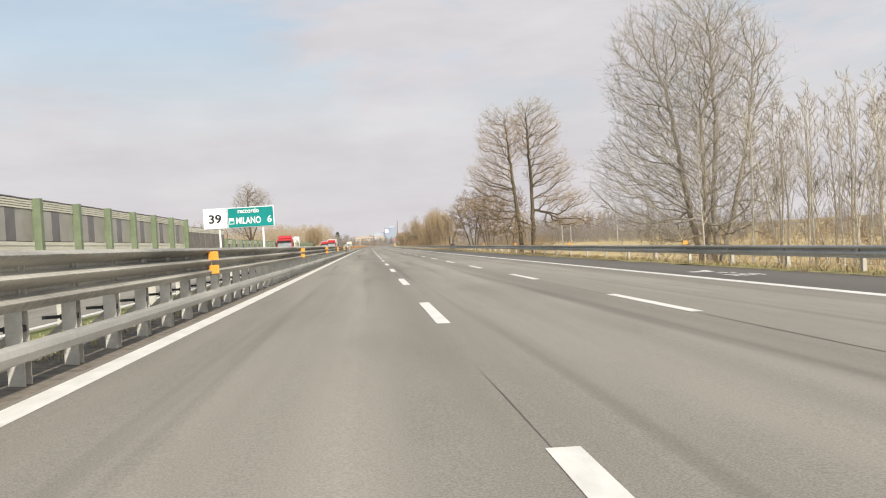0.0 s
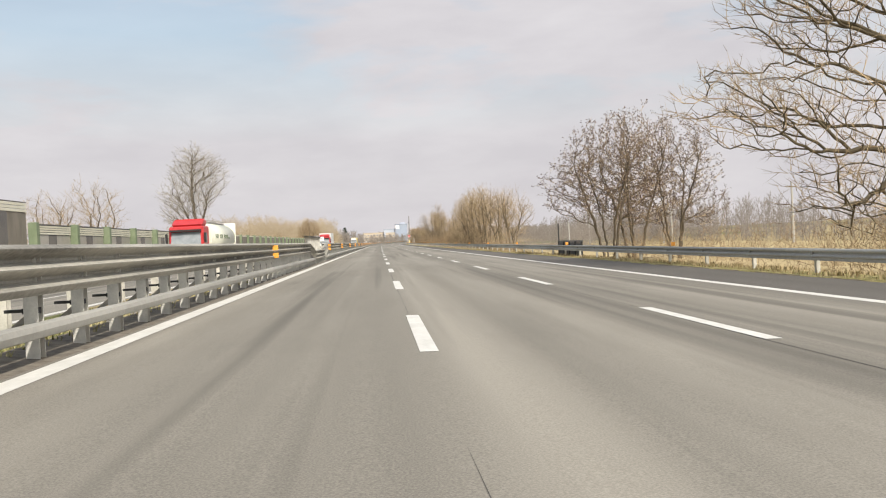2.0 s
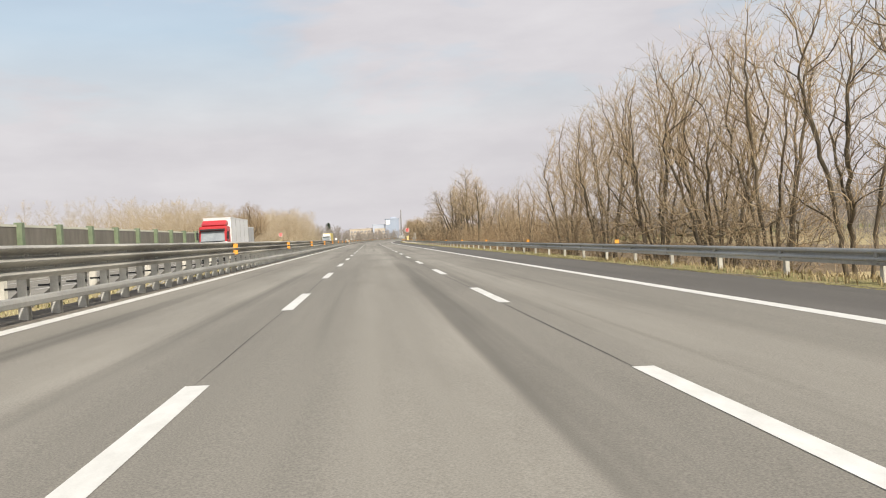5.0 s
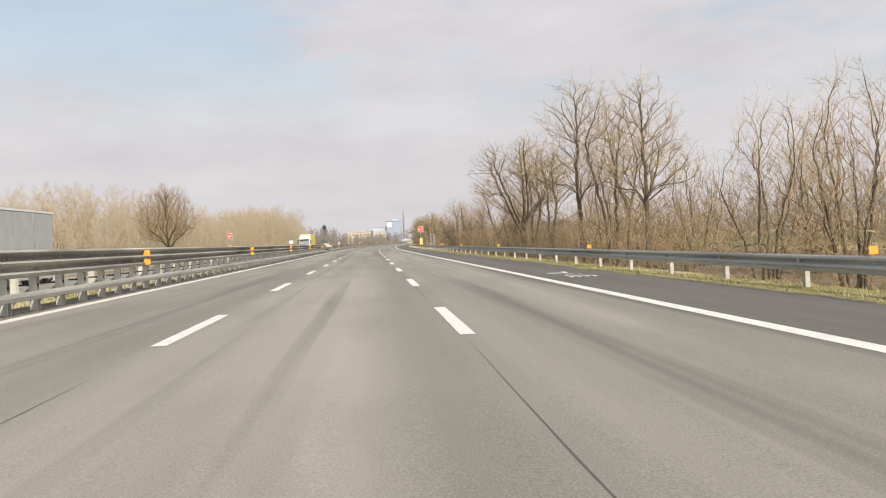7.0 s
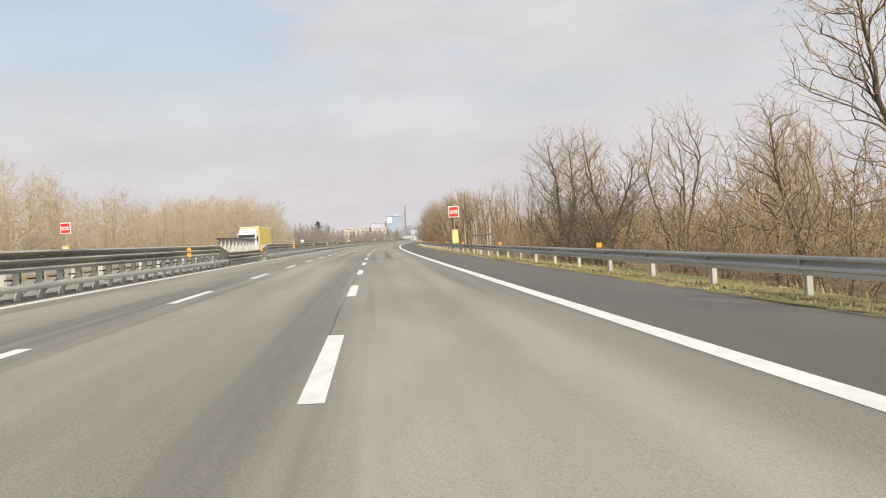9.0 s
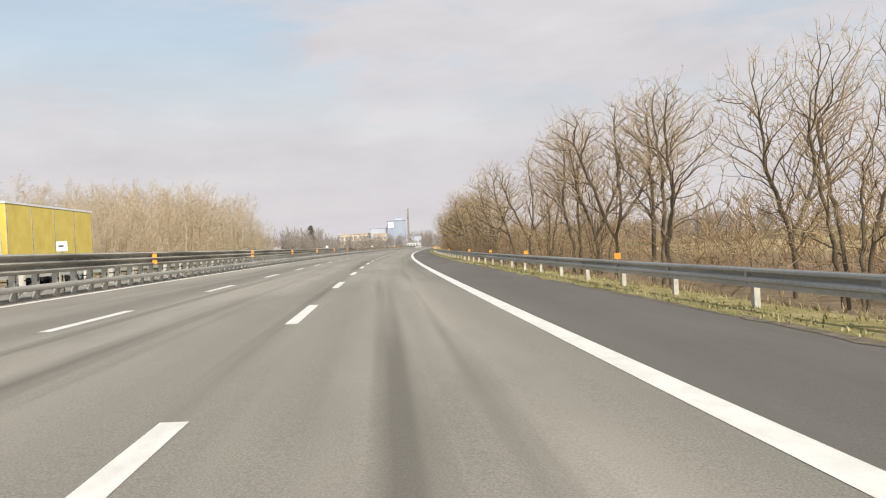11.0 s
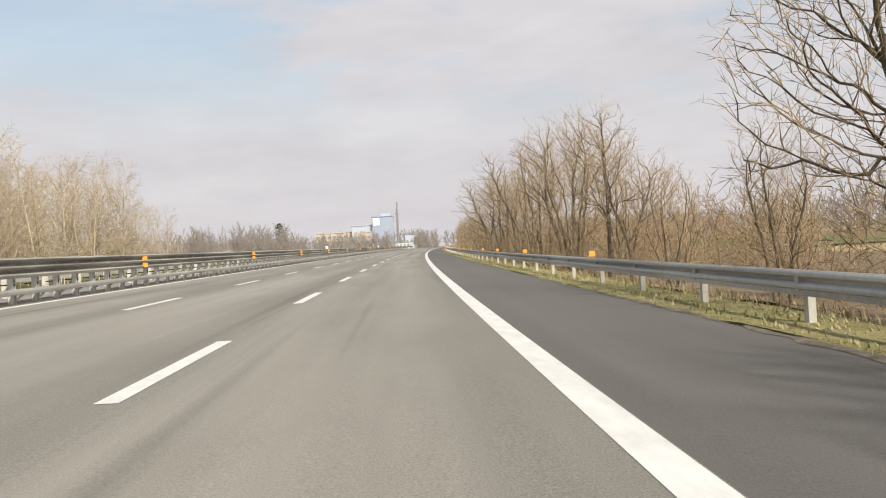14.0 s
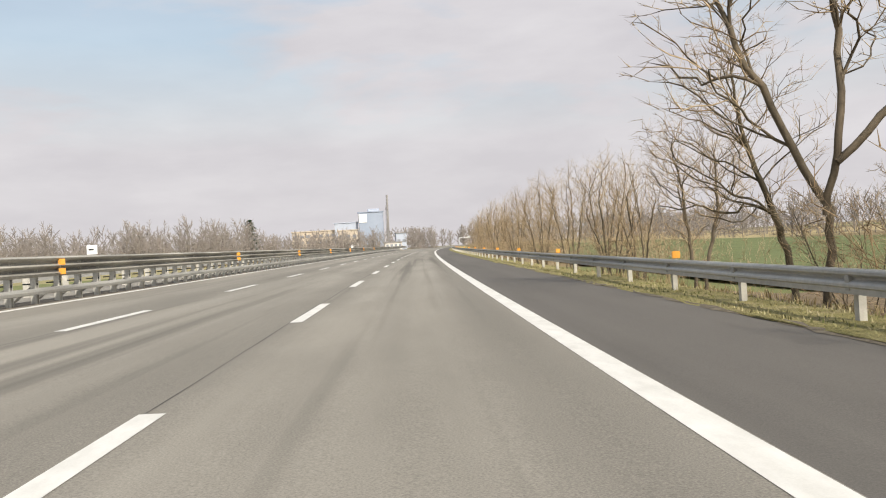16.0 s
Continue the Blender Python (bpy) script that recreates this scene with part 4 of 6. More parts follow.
kind_of("birch0", "slender pale-barked birch without leaves", grow(41, 10, 1.5, 1, 16, (5, 4), 0.10, 0.5, 0.3, 0.085, angle=40), M_BIRCH, M_TWIG_GREY)
kind_of("birch1", "slender pale-barked birch, slightly leaning", grow(42, 10, 1.8, 2, 14, (5, 4), 0.12, 0.4, 0.3, 0.08, fan=0.12, angle=42, lean=(0.08, 0)), M_BIRCH, M_TWIG_GREY)
def fan_of(count, r0, r1, r2, h1, h2, turn=0.0):
    """Stems that rise from one stool and spread like a vase."""
    out = []
    for k in range(count):
        a = turn + 6.2832 * k / count + 0.5 * math.sin(5.0 * k + turn)
        q = 0.8 + 0.35 * ((k * 37) % 10) / 10
        out.append([(r0 * math.cos(a), r0 * math.sin(a), -0.4), (r1 * math.cos(a), r1 * math.sin(a), h1 * q), (r2 * math.cos(a + 0.2), r2 * math.sin(a + 0.2), h2 * q)])
    return out


kind_of("clump0", "bare thicket tree with upright tan twigs",
        crown_tree(51, fan_of(5, 0.4, 0.9, 1.6, 3.2, 6.8), [((0.3, 0, 6.8), (2.1, 2.3, 3.2), 0.5), ((-0.7, 0, 4.6), (2.2, 2.2, 2.4), 0.22), ((0.2, 0, 2.4), (2.6, 2.6, 2.0), 0.28)], 820, 0.42, 0.46, 0.0130, 0.16, 0.26, 0.0, 1.2, 1.0, 0.55), M_BARK, M_TWIG)
kind_of("clump1", "bare bushy tree with fine tan twigs",
        crown_tree(52, fan_of(6, 0.4, 1.1, 2.0, 2.8, 5.6, 0.7), [((0.5, 0.3, 6.4), (2.3, 2.5, 3.5), 0.5), ((-1.0, -0.3, 4.8), (2.2, 2.4, 2.8), 0.22), ((-0.2, 0, 2.3), (2.8, 2.8, 1.9), 0.28)], 820, 0.42, 0.46, 0.0130, 0.12, 0.26, 0.0, 1.2, 1.0, 0.55), M_BARK, M_TWIG)
kind_of("locust0", "bare crooked locust tree with dark forked limbs",
        crown_tree(61, [[(0, 0, -0.4), (0.15, 0, 1.6), (-0.2, 0.1, 3.4), (-1.0, 0.2, 5.6), (-1.3, 0, 7.4)], [(-0.1, 0.05, 2.4), (0.9, -0.2, 4.4), (1.7, 0, 6.4)]],
                   [((-1.2, 0, 7.4), (2.2, 2.6, 2.7), 0.48), ((1.9, 0, 6.6), (2.0, 2.4, 2.3), 0.34), ((0.2, 0, 4.2), (3.4, 3.0, 1.1), 0.18)], 720, 0.38, 0.44, 0.0122, 0.05, 0.28, 0.0, 1.05, 0.75, 0.5), M_BARK, M_TWIG)
kind_of("locust1", "bare crooked locust tree with two dark trunks",
        crown_tree(62, [[(-0.2, 0, -0.4), (-0.5, 0.1, 2.2), (-1.2, 0, 4.6), (-1.1, 0.2, 7.6)], [(0.2, 0.1, -0.4), (0.5, 0, 2.8), (0.7, -0.2, 5.6), (1.2, 0, 8.2)]],
                   [((-1.6, 0, 7.0), (1.9, 2.4, 2.8), 0.45), ((1.3, 0, 7.4), (1.9, 2.4, 2.7), 0.40), ((0, 0, 3.6), (2.8, 2.8, 1.2), 0.15)], 720, 0.38, 0.44, 0.0122, 0.06, 0.28, 0.0, 1.05, 0.75, 0.5), M_BARK, M_TWIG)
kind_of("locust2", "bare locust tree with steep zigzag limbs",
        crown_tree(63, fan_of(4, 0.3, 0.7, 1.5, 3.0, 6.6, 0.3), [((0, 0, 7.0), (2.5, 2.5, 3.1), 0.82), ((0, 0, 3.4), (2.6, 2.6, 1.3), 0.18)], 720, 0.38, 0.44, 0.0122, 0.10, 0.28, 0.0, 1.05, 0.75, 0.5), M_BARK, M_TWIG)
kind_of("locust3", "bare locust tree with a mossy trunk",
        crown_tree(64, [[(0, 0, -0.4), (0.1, 0, 2.5), (-0.1, 0.1, 5.0), (0.1, 0, 7.2), (0, 0, 8.8)]],
                   [((0, 0, 7.6), (2.1, 2.1, 2.5), 0.45), ((0.3, 0, 5.0), (3.1, 3.1, 1.7), 0.38), ((0, 0, 3.0), (3.0, 3.0, 0.9), 0.17)], 720, 0.38, 0.44, 0.0122, 0.04, 0.28, 0.0, 1.05, 0.75, 0.5), M_IVY, M_TWIG)
kind_of("locust4", "bare locust tree leaning towards the road with a one-sided crown",
        crown_tree(65, [[(0, 0, -0.4), (-0.3, 0, 2.0), (-1.0, 0.1, 4.4), (-1.7, 0, 6.4), (-1.9, 0, 8.2)]],
                   [((-1.9, 0, 8.0), (1.9, 2.2, 2.3), 0.40), ((-3.1, 0, 5.9), (2.2, 2.4, 1.8), 0.38), ((-2.4, 0, 3.9), (2.6, 2.4, 0.9), 0.14), ((0.3, 0, 6.6), (1.3, 1.8, 1.8), 0.08)], 720, 0.38, 0.44, 0.0122, 0.05, 0.28, 0.0, 1.05, 0.75, 0.5), M_IVY, M_TWIG)
kind_of("locust5", "bare locust tree forking low into heavy spreading limbs",
        crown_tree(66, [[(0, 0, -0.4), (0.05, 0, 2.2), (-0.5, 0.1, 3.6), (-1.3, 0, 5.4), (-2.0, 0.2, 7.2)], [(0.05, 0, 2.1), (0.4, -0.1, 3.8), (0.5, 0.2, 6.0), (0.3, 0, 8.2)], [(0.3, -0.1, 3.2), (1.5, 0, 4.4), (2.6, 0.2, 6.4)]],
                   [((-2.3, 0, 6.6), (1.8, 2.4, 2.6), 0.34), ((0.3, 0, 7.8), (1.7, 2.2, 2.3), 0.32), ((2.6, 0, 6.2), (1.8, 2.4, 2.3), 0.34)], 430, 0.40, 0.52, 0.0145, 0.04, 0.34, 0.0, 0.9, 0.65, 0.35), M_BARK, M_TWIG)
kind_of("bush0", "dense leafless bush with a tangle of dark twigs", grow(71, 6, 2.8, 8, 8, (6, 4), 0.28, 0.25, 0.06, 0.05, fan=0.5, angle=46, twig=0.010), M_BARK, M_BARK, name="bush")
kind_of("bush1", "dense leafless bush with reddish tan twigs", grow(72, 6, 2.6, 8, 7, (6, 4), 0.26, 0.35, 0.06, 0.045, fan=0.45, angle=42, twig=0.010), M_BARK, M_TWIG, name="bush")
kind_of("round0", "round-crowned bare tree with fine brown twigs",
        crown_tree(81, [[(0, 0, -0.4), (0.1, 0, 2.2), (-0.1, 0, 4.8), (0, 0, 7.6)], [(0.1, 0, 2.2), (1.2, 0.3, 3.4), (2.4, 0.4, 4.2)], [(0.08, 0, 2.5), (-1.2, -0.3, 3.7), (-2.4, -0.4, 4.6)], [(0.0, 0, 3.2), (0.2, 1.3, 4.4), (0.2, 2.4, 5.2)], [(0.0, 0, 3.0), (-0.2, -1.3, 4.0), (-0.1, -2.4, 4.8)]],
                   [((0, 0, 5.7), (3.5, 3.5, 4.1), 1.0)], 2600, 0.36, 0.40, 0.014, 0.14, 0.16, 0.0, 1.6, 0.8), M_BARK, M_BRAMBLE)
kind_of("tall0", "tall bare tree with an oval crown of fine twigs",
        crown_tree(82, [[(0, 0, -0.4), (0.1, 0, 5), (-0.2, 0, 10), (0, 0, 14.5)], [(0.1, 0, 4.0), (1.2, 0, 8.5)], [(0.1, 0, 4.0), (-1.3, 0.2, 9.0)]],
                   [((0, 0, 11.6), (2.5, 2.5, 5.2), 0.6), ((-1.2, 0, 8.6), (2.4, 2.4, 3.4), 0.2), ((1.3, 0, 12.2), (2.2, 2.2, 3.4), 0.2)], 2400, 0.45, 0.48, 0.017, 0.10, 0.24, 0.0, 1.9, 1.1, 0.5), M_BARK, M_TWIG_GREY)

# true height of each kind, to the tip of its highest twig
NATURAL = {key: max(p.z for pts, rr, lv in lines for p in pts) for key, (ob, lines) in KINDS.items()}


def plant(key, s, lat, h, turn=None, label="", wide=1.0):
    """A copy of one kind, h metres high."""
    src = KINDS[key][0]
    k = h / NATURAL[key]
    m = stand(s, lat, -0.05, (37.0 * s) % 360 if turn is None else turn, ground_z(lat))
    c = copy_thing(src, m)
    c.scale = (k * wide, k * wide, k)
    if label:
        c["label"] = label
    return c


for i, (s, la, h) in enumerate(((44.5, 23.5, 9.5), (43.5, 24.8, 9.8), (42.2, 25.5, 9.4), (40.6, 25.0, 9.8), (41.5, 27.5, 10.4), (39.0, 26.5, 9.6), (37.8, 27.6, 9.8),
                                (36.6, 26.0, 8.6), (39.8, 29.5, 10.5), (42.6, 27.0, 9.6), (40.2, 28.4, 10.2), (38.2, 25.2, 9.0), (36.0, 29.4, 10.0), (45.6, 25.6, 9.8), (34.4, 26.8, 8.8), (35.0, 28.0, 9.0), (46.5, 21.6, 8.5), (33.5, 25.5, 8.0))):
    plant("birch%d" % (i % 2), s, la, h)
ROWS = [
    # s, lat, height, kind; the one-sided kinds keep their leaning towards the road
    (186, 20.8, 9.6, "locust2"), (190.5, 21.6, 9.0, "locust0"), (195.5, 20.5, 9.4, "locust3"), (201.8, 20.7, 10.2, "locust0"), (206, 22.5, 9.8, "locust2"), (210.6, 20.7, 11.4, "locust1"), (215.4, 20.7, 10.8, "locust2"), (220.8, 20.7, 11.8, "clump0"),
    (224, 19.8, 11.6, "clump1"), (229, 22.0, 12.6, "clump1"), (233, 20.0, 12.4, "clump0"), (236.5, 21.8, 12.4, "clump1"), (242, 20.0, 11.8, "clump0"), (247, 21.8, 12.0, "clump1"),
    (254, 20.5, 11.6, "clump0"), (262, 22.0, 10.0, "clump1"), (270, 20.0, 8.0, "clump0"), (279, 22.0, 5.6, "locust2"), (288, 22.0, 6.4, "clump1"),
    (293, 22.5, 8.4, "clump0"), (299.5, 22.6, 8.6, "clump1"), (303, 27.0, 8.4, "clump0"), (308.2, 20.5, 11.0, "locust3"), (313.3, 20.5, 11.4, "locust2"), (315, 26.0, 8.0, "clump1"),
    (322.2, 20.6, 13.8, "locust3"), (318, 23.0, 11.0, "locust0"), (328, 24.0, 9.0, "clump0"), (336.0, 19.2, 11.2, "locust5"), (333.6, 21.0, 10.4, "locust1"), (345.8, 20.6, 12.2, "locust5"),
    (343.4, 21.6, 11.6, "locust1"), (347.5, 21.4, 11.6, "locust3"), (340, 26.0, 8.5, "clump1"), (350, 22.0, 6.6, "clump0"), (353, 21.0, 6.4, "locust2"), (356, 23.5, 7.6, "clump1"), (360.2, 20.6, 9.2, "locust0"),
    (365.6, 20.5, 6.2, "locust4"), (363, 23.5, 7.6, "clump0"), (369, 21.6, 6.0, "clump1"), (375.8, 20.5, 7.6, "locust2"), (372, 24.0, 7.0, "clump0"),
    (377, 25.5, 7.6, "clump0"), (385.5, 20.4, 8.0, "locust0"), (392.5, 19.6, 8.8, "locust1"), (395, 22.0, 7.6, "clump1"), (403, 22.0, 8.0, "clump0"), (412, 21.0, 7.4, "clump1"), (421, 20.0, 7.8, "clump0"),
    (430, 21.0, 7.2, "clump1"), (438, 20.0, 7.5, "locust2"), (445, 22.0, 8.5, "locust0"), (450, 19.6, 8.4, "locust1"), (454.2, 20.4, 9.0, "locust3"),
    (456.6, 19.4, 8.8, "locust5"), (460.5, 19.5, 8.6, "locust0"), (465.2, 19.5, 9.4, "locust1"), (470, 22.0, 8.2, "clump0"), (473.5, 19.4, 7.4, "locust2"), (479, 21.0, 7.6, "clump0"), (481.6, 19.5, 9.0, "locust5"),
    (486.2, 19.2, 9.0, "locust4"), (490, 20.5, 5.4, "clump1"), (492, 21.5, 4.6, "clump0"), (495, 19.4, 4.4, "clump1"), (499.5, 19.0, 9.4, "locust0"), (503, 22.0, 5.4, "clump0"), (506, 19.4, 6.4, "locust2"),
    (511.2, 19.0, 8.0, "locust5"), (514.4, 19.4, 8.2, "locust0"), (519.0, 19.0, 8.2, "locust1"), (523, 21.5, 8.6, "clump0"), (525.5, 19.0, 9.0, "locust2"), (528.6, 20.6, 9.6, "locust5"), (529.8, 19.0, 9.6, "locust1"), (532.2, 19.0, 9.8, "locust4"),
    (538, 20.4, 8.8, "clump1"), (541, 19.4, 9.2, "locust1"), (545.2, 19.0, 9.6, "locust2"), (548.2, 19.8, 9.4, "locust4"), (550, 20.6, 4.6, "clump1"), (554.5, 19.4, 5.4, "locust2"), (558, 21.4, 4.4, "clump0"), (562, 19.0, 4.6, "clump1"), (565.5, 20.0, 5.2, "locust2"),
    (569.4, 19.4, 6.6, "locust0"), (571.4, 19.0, 8.6, "locust3"), (577, 21.0, 8.2, "clump0"), (579.6, 19.0, 9.4, "locust2"), (583.2, 19.2, 9.6, "locust1"), (587, 20.4, 8.6, "clump1"), (592, 19.2, 9.2, "locust2"),
    (596.5, 19.4, 8.6, "clump0"), (603.0, 19.0, 10.4, "locust5"), (607.0, 19.2, 7.0, "locust2"), (611, 20.6, 7.6, "clump1"), (613.5, 19.2, 9.0, "locust1"), (621.0, 18.8, 9.0, "locust1"), (617.0, 19.4, 10.0, "locust3"), (624.5, 21.0, 9.6, "locust2"), (620.5, 20.0, 6.0, "clump0"),
    (628.8, 18.5, 10.4, "locust5"), (631.4, 19.0, 7.8, "locust4"), (637.2, 18.5, 5.8, "locust1"),
    (645.5, 18.8, 5.4, "locust2"), (649.5, 18.6, 6.6, "clump1"), (655, 19.4, 6.6, "locust2"), (662, 18.8, 7.2, "clump0"),
    (672, 18.4, 7.4, "clump0"), (681, 19.6, 7.8, "clump1"), (691, 18.6, 7.6, "clump0"), (702, 19.6, 8.0, "clump1"), (714, 18.8, 7.8, "clump0"), (727, 19.5, 8.2, "clump1"),
    (741, 19.0, 8.0, "clump0"), (757, 19.8, 8.2, "clump1"), (775, 19.4, 8.0, "clump0"), (795, 20.0, 8.2, "clump1"),
]
for s, la, h, key in ROWS:
    plant(key, s, la, h, (7.0 * s) % 40 - 20 if key in ("locust0", "locust4", "locust5") else None)
for s, la, h, key in ((380.5, 18.8, 5.4, "bush0"), (385.5, 19.2, 5.8, "bush0"), (391, 19.5, 5.2, "bush0"), (360, 18.4, 3.6, "bush1"), (368, 18.8, 3.8, "bush1"), (330, 19.0, 4.6, "bush0"), (318, 18.6, 3.2, "bush1"),
                      (308, 18.2, 3.4, "bush1"), (346, 18.4, 3.4, "bush1"), (300, 19.0, 3.6, "bush1"), (199, 18.4, 3.0, "bush1"), (216, 18.3, 3.6, "bush1"), (240, 18.0, 3.6, "bush1"),
                      (628.8, 19.2, 3.6, "bush1"), (619, 17.9, 2.8, "bush0"), (502, 18.0, 3.6, "bush0"), (536, 17.6, 3.4, "bush0"), (488, 18.0, 3.6, "bush0"), (581, 19.5, 3.5, "bush1")):
    plant(key, s, la, h)
# trees beyond the far carriageway
plant("tall0", 219.3, -27.0, 21.4, 10, "tall bare tree with an oval crown behind the noise barrier", 1.35)
plant("clump1", 166.0, -27.0, 11.6, 0, "", 1.35)
plant("clump0", 158.0, -28.5, 9.6, 60, "", 1.4)
plant("clump1", 150.0, -30.0, 9.0, 120, "", 1.3)
plant("round0", 388.5, -22.2, 12.8, 40, "", 0.98)
plant("clump1", 365.0, -30.0, 9.0)
for src, _ in KINDS.values():
    for o in list(src.children_recursive) + [src]:
        bpy.data.objects.remove(o)


def tri_mesh(name, V, F, mat):
    me = bpy.data.meshes.new(name)
    me.vertices.add(len(V))
    me.vertices.foreach_set("co", np.asarray(V, dtype=np.float32).ravel())
    me.loops.add(F.size)
    me.loops.foreach_set("vertex_index", F.ravel().astype(np.int32))
    me.polygons.add(len(F))
    me.polygons.foreach_set("loop_start", np.arange(0, F.size, 3))
    me.update(calc_edges=True)
    me.materials.append(mat)
    return me


# leaf-strewn floor of the roadside thicket
v, f, lv = [], [], (17.6, 19.5, 22, 26, 31, 38, 46)
rj = random.Random(21)
for i in range(140):
    s = 222 + 3.0 * i
    for la in lv:
        v.append(at(s, la + rj.uniform(-0.4, 0.4), 0.05 + rj.uniform(0, 0.12), ground_z(la)))
    if i:
        for j in range(len(lv) - 1):
            a = (i - 1) * len(lv) + j
            f.append((a, a + 1, a + 1 + len(lv), a + len(lv)))
tagged(new("thicket_floor", mesh_from("thicket_floor", v, f, simple("leaf_litter", (0.09, 0.065, 0.038), (0.26, 0.19, 0.11), 1.4, 0.95, 0, None, 0.9), True)),
       "brown leaf litter under the bare thicket", "ground", kind="structure")


# ---------------------------------------------------------------- woods that cannot be counted
def wood(name, label, spots, mat, seed, hmin, hmax, limbs, spread, kids=(4,), up=0.7, angle=32, girth=0.10, trunks=1, fan=0.1, category="wood", twig=0.014, free=False, tall=None):
    r = random.Random(seed)
    forms = []
    for i in range(5):
        me = limb_mesh("w", grow(seed * 10 + i, 10, spread, trunks, limbs, kids, 0.16, up, 0.10, girth, fan=fan, angle=angle, twig=twig, coarse=True), (0, 1, 2, 3, 4), None, (4, 3, 3, 3, 3))
        me.calc_loop_triangles()
        co = np.empty(len(me.vertices) * 3)
        me.vertices.foreach_get("co", co)
        fv = np.empty(len(me.loop_triangles) * 3, dtype=np.int32)
        me.loop_triangles.foreach_get("vertices", fv)
        forms.append((co.reshape(-1, 3), fv.reshape(-1, 3)))
        bpy.data.meshes.remove(me)
    V, F, o = [], [], 0
    for s, la in spots:
        co, fv = forms[r.randrange(5)]
        k = r.uniform(hmin, hmax) / 10 * (tall(s) if tall else 1.0)
        a = r.uniform(0, 6.28)
        R = np.array([[math.cos(a), -math.sin(a), 0], [math.sin(a), math.cos(a), 0], [0, 0, 1]])
        p = Vector((s, la, -2.3)) if free else at(s, la, -0.1, ground_z(la))
        V.append(co @ R.T * np.array([k, k, k]) + np.array(p))
        F.append(fv + o)
        o += len(co)
    return tagged(new(name, tri_mesh(name, np.concatenate(V), np.concatenate(F), mat)), label, category, kind="stuff")


r = random.Random(8)
poplars = []
for row in range(8):
    la = -43 - row * 4.0
    s = 400 + r.uniform(0, 4) - row * 2
    while s < 718 - abs(row - 2) * 2:
        poplars.append((s + r.uniform(-1.4, 1.4), la + r.uniform(-1.6, 1.6)))
        s += 3.9 + row * 0.6
TALL = lambda s: float(np.interp(s, [390, 470, 500, 540, 560, 600, 650, 690, 706, 720], [15, 15, 16, 14, 13.5, 17.5, 20, 18.5, 15, 9]))
wood("poplar_wood", "plantation of bare golden-tan poplars in the sun", poplars, M_POPLAR, 5, 0.74, 1.06, 34, 3.0, (11,), 0.22, 58, 0.075, twig=0.011, tall=TALL)
FAR_TALL = lambda s: float(np.interp(s, [70, 215, 265, 500], [0.6, 0.62, 1.08, 1.15]))
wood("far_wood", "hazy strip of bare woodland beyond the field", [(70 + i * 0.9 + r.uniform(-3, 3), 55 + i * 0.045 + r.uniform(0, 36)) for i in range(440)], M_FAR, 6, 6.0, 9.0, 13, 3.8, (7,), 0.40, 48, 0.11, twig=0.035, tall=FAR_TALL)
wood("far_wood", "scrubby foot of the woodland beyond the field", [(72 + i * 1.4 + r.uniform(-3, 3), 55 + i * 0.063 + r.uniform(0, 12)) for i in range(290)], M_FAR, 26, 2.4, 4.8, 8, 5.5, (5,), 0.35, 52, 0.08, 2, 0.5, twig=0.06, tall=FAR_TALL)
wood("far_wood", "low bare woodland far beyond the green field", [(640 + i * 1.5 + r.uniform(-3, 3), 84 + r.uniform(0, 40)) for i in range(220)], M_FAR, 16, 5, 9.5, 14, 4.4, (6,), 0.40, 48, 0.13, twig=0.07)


def belt(n, a0, a1, d0, d1):
    """Spots on the plain, by compass angle and distance from the road's bend at (17.8, 609)."""
    return [(17.8 + d * math.sin(a), 609.4 + d * math.cos(a)) for a, d in ((radians(r.uniform(a0, a1)), r.uniform(d0, d1)) for i in range(n))]


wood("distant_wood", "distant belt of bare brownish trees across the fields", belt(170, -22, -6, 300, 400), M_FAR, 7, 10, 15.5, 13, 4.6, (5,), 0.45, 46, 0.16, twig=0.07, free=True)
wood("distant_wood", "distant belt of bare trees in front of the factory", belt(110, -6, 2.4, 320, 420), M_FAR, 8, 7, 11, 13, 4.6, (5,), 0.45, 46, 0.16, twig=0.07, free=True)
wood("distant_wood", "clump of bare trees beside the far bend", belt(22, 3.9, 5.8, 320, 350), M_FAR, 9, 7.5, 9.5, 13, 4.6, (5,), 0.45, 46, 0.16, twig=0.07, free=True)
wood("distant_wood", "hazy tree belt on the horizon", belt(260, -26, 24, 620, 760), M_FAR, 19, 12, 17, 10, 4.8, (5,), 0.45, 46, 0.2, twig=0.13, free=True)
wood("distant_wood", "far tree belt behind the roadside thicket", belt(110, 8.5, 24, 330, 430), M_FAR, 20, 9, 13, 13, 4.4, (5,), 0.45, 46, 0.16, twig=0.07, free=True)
wood("verge_wood", "bare woodland edge behind the noise barrier", [(r.uniform(235, 405), -27 - 30 * r.random()) for i in range(130)], M_POPLAR, 10, 4.6, 7.6, 22, 3.6, (8,), 0.25, 54, 0.10, twig=0.014)
brush = [(r.uniform(222, 640), 17.0 + 13 * r.random() ** 1.4) for i in range(640)]
wood("undergrowth", "tangled leafless undergrowth and brambles behind the guard rail", brush, M_BRAMBLE, 12, 1.5, 4.0, 6, 4.6, (4,), 0.30, 50, 0.030, 3, 0.55, "undergrowth", twig=0.026)
brush3 = [(r.uniform(296, 636), 23 + 14 * r.random()) for i in range(300)]
wood("undergrowth", "brown leafless thicket further back under the trees", brush3, M_BRAMBLE, 14, 3.2, 5.6, 7, 4.4, (4,), 0.35, 48, 0.035, 3, 0.5, "undergrowth", twig=0.034)
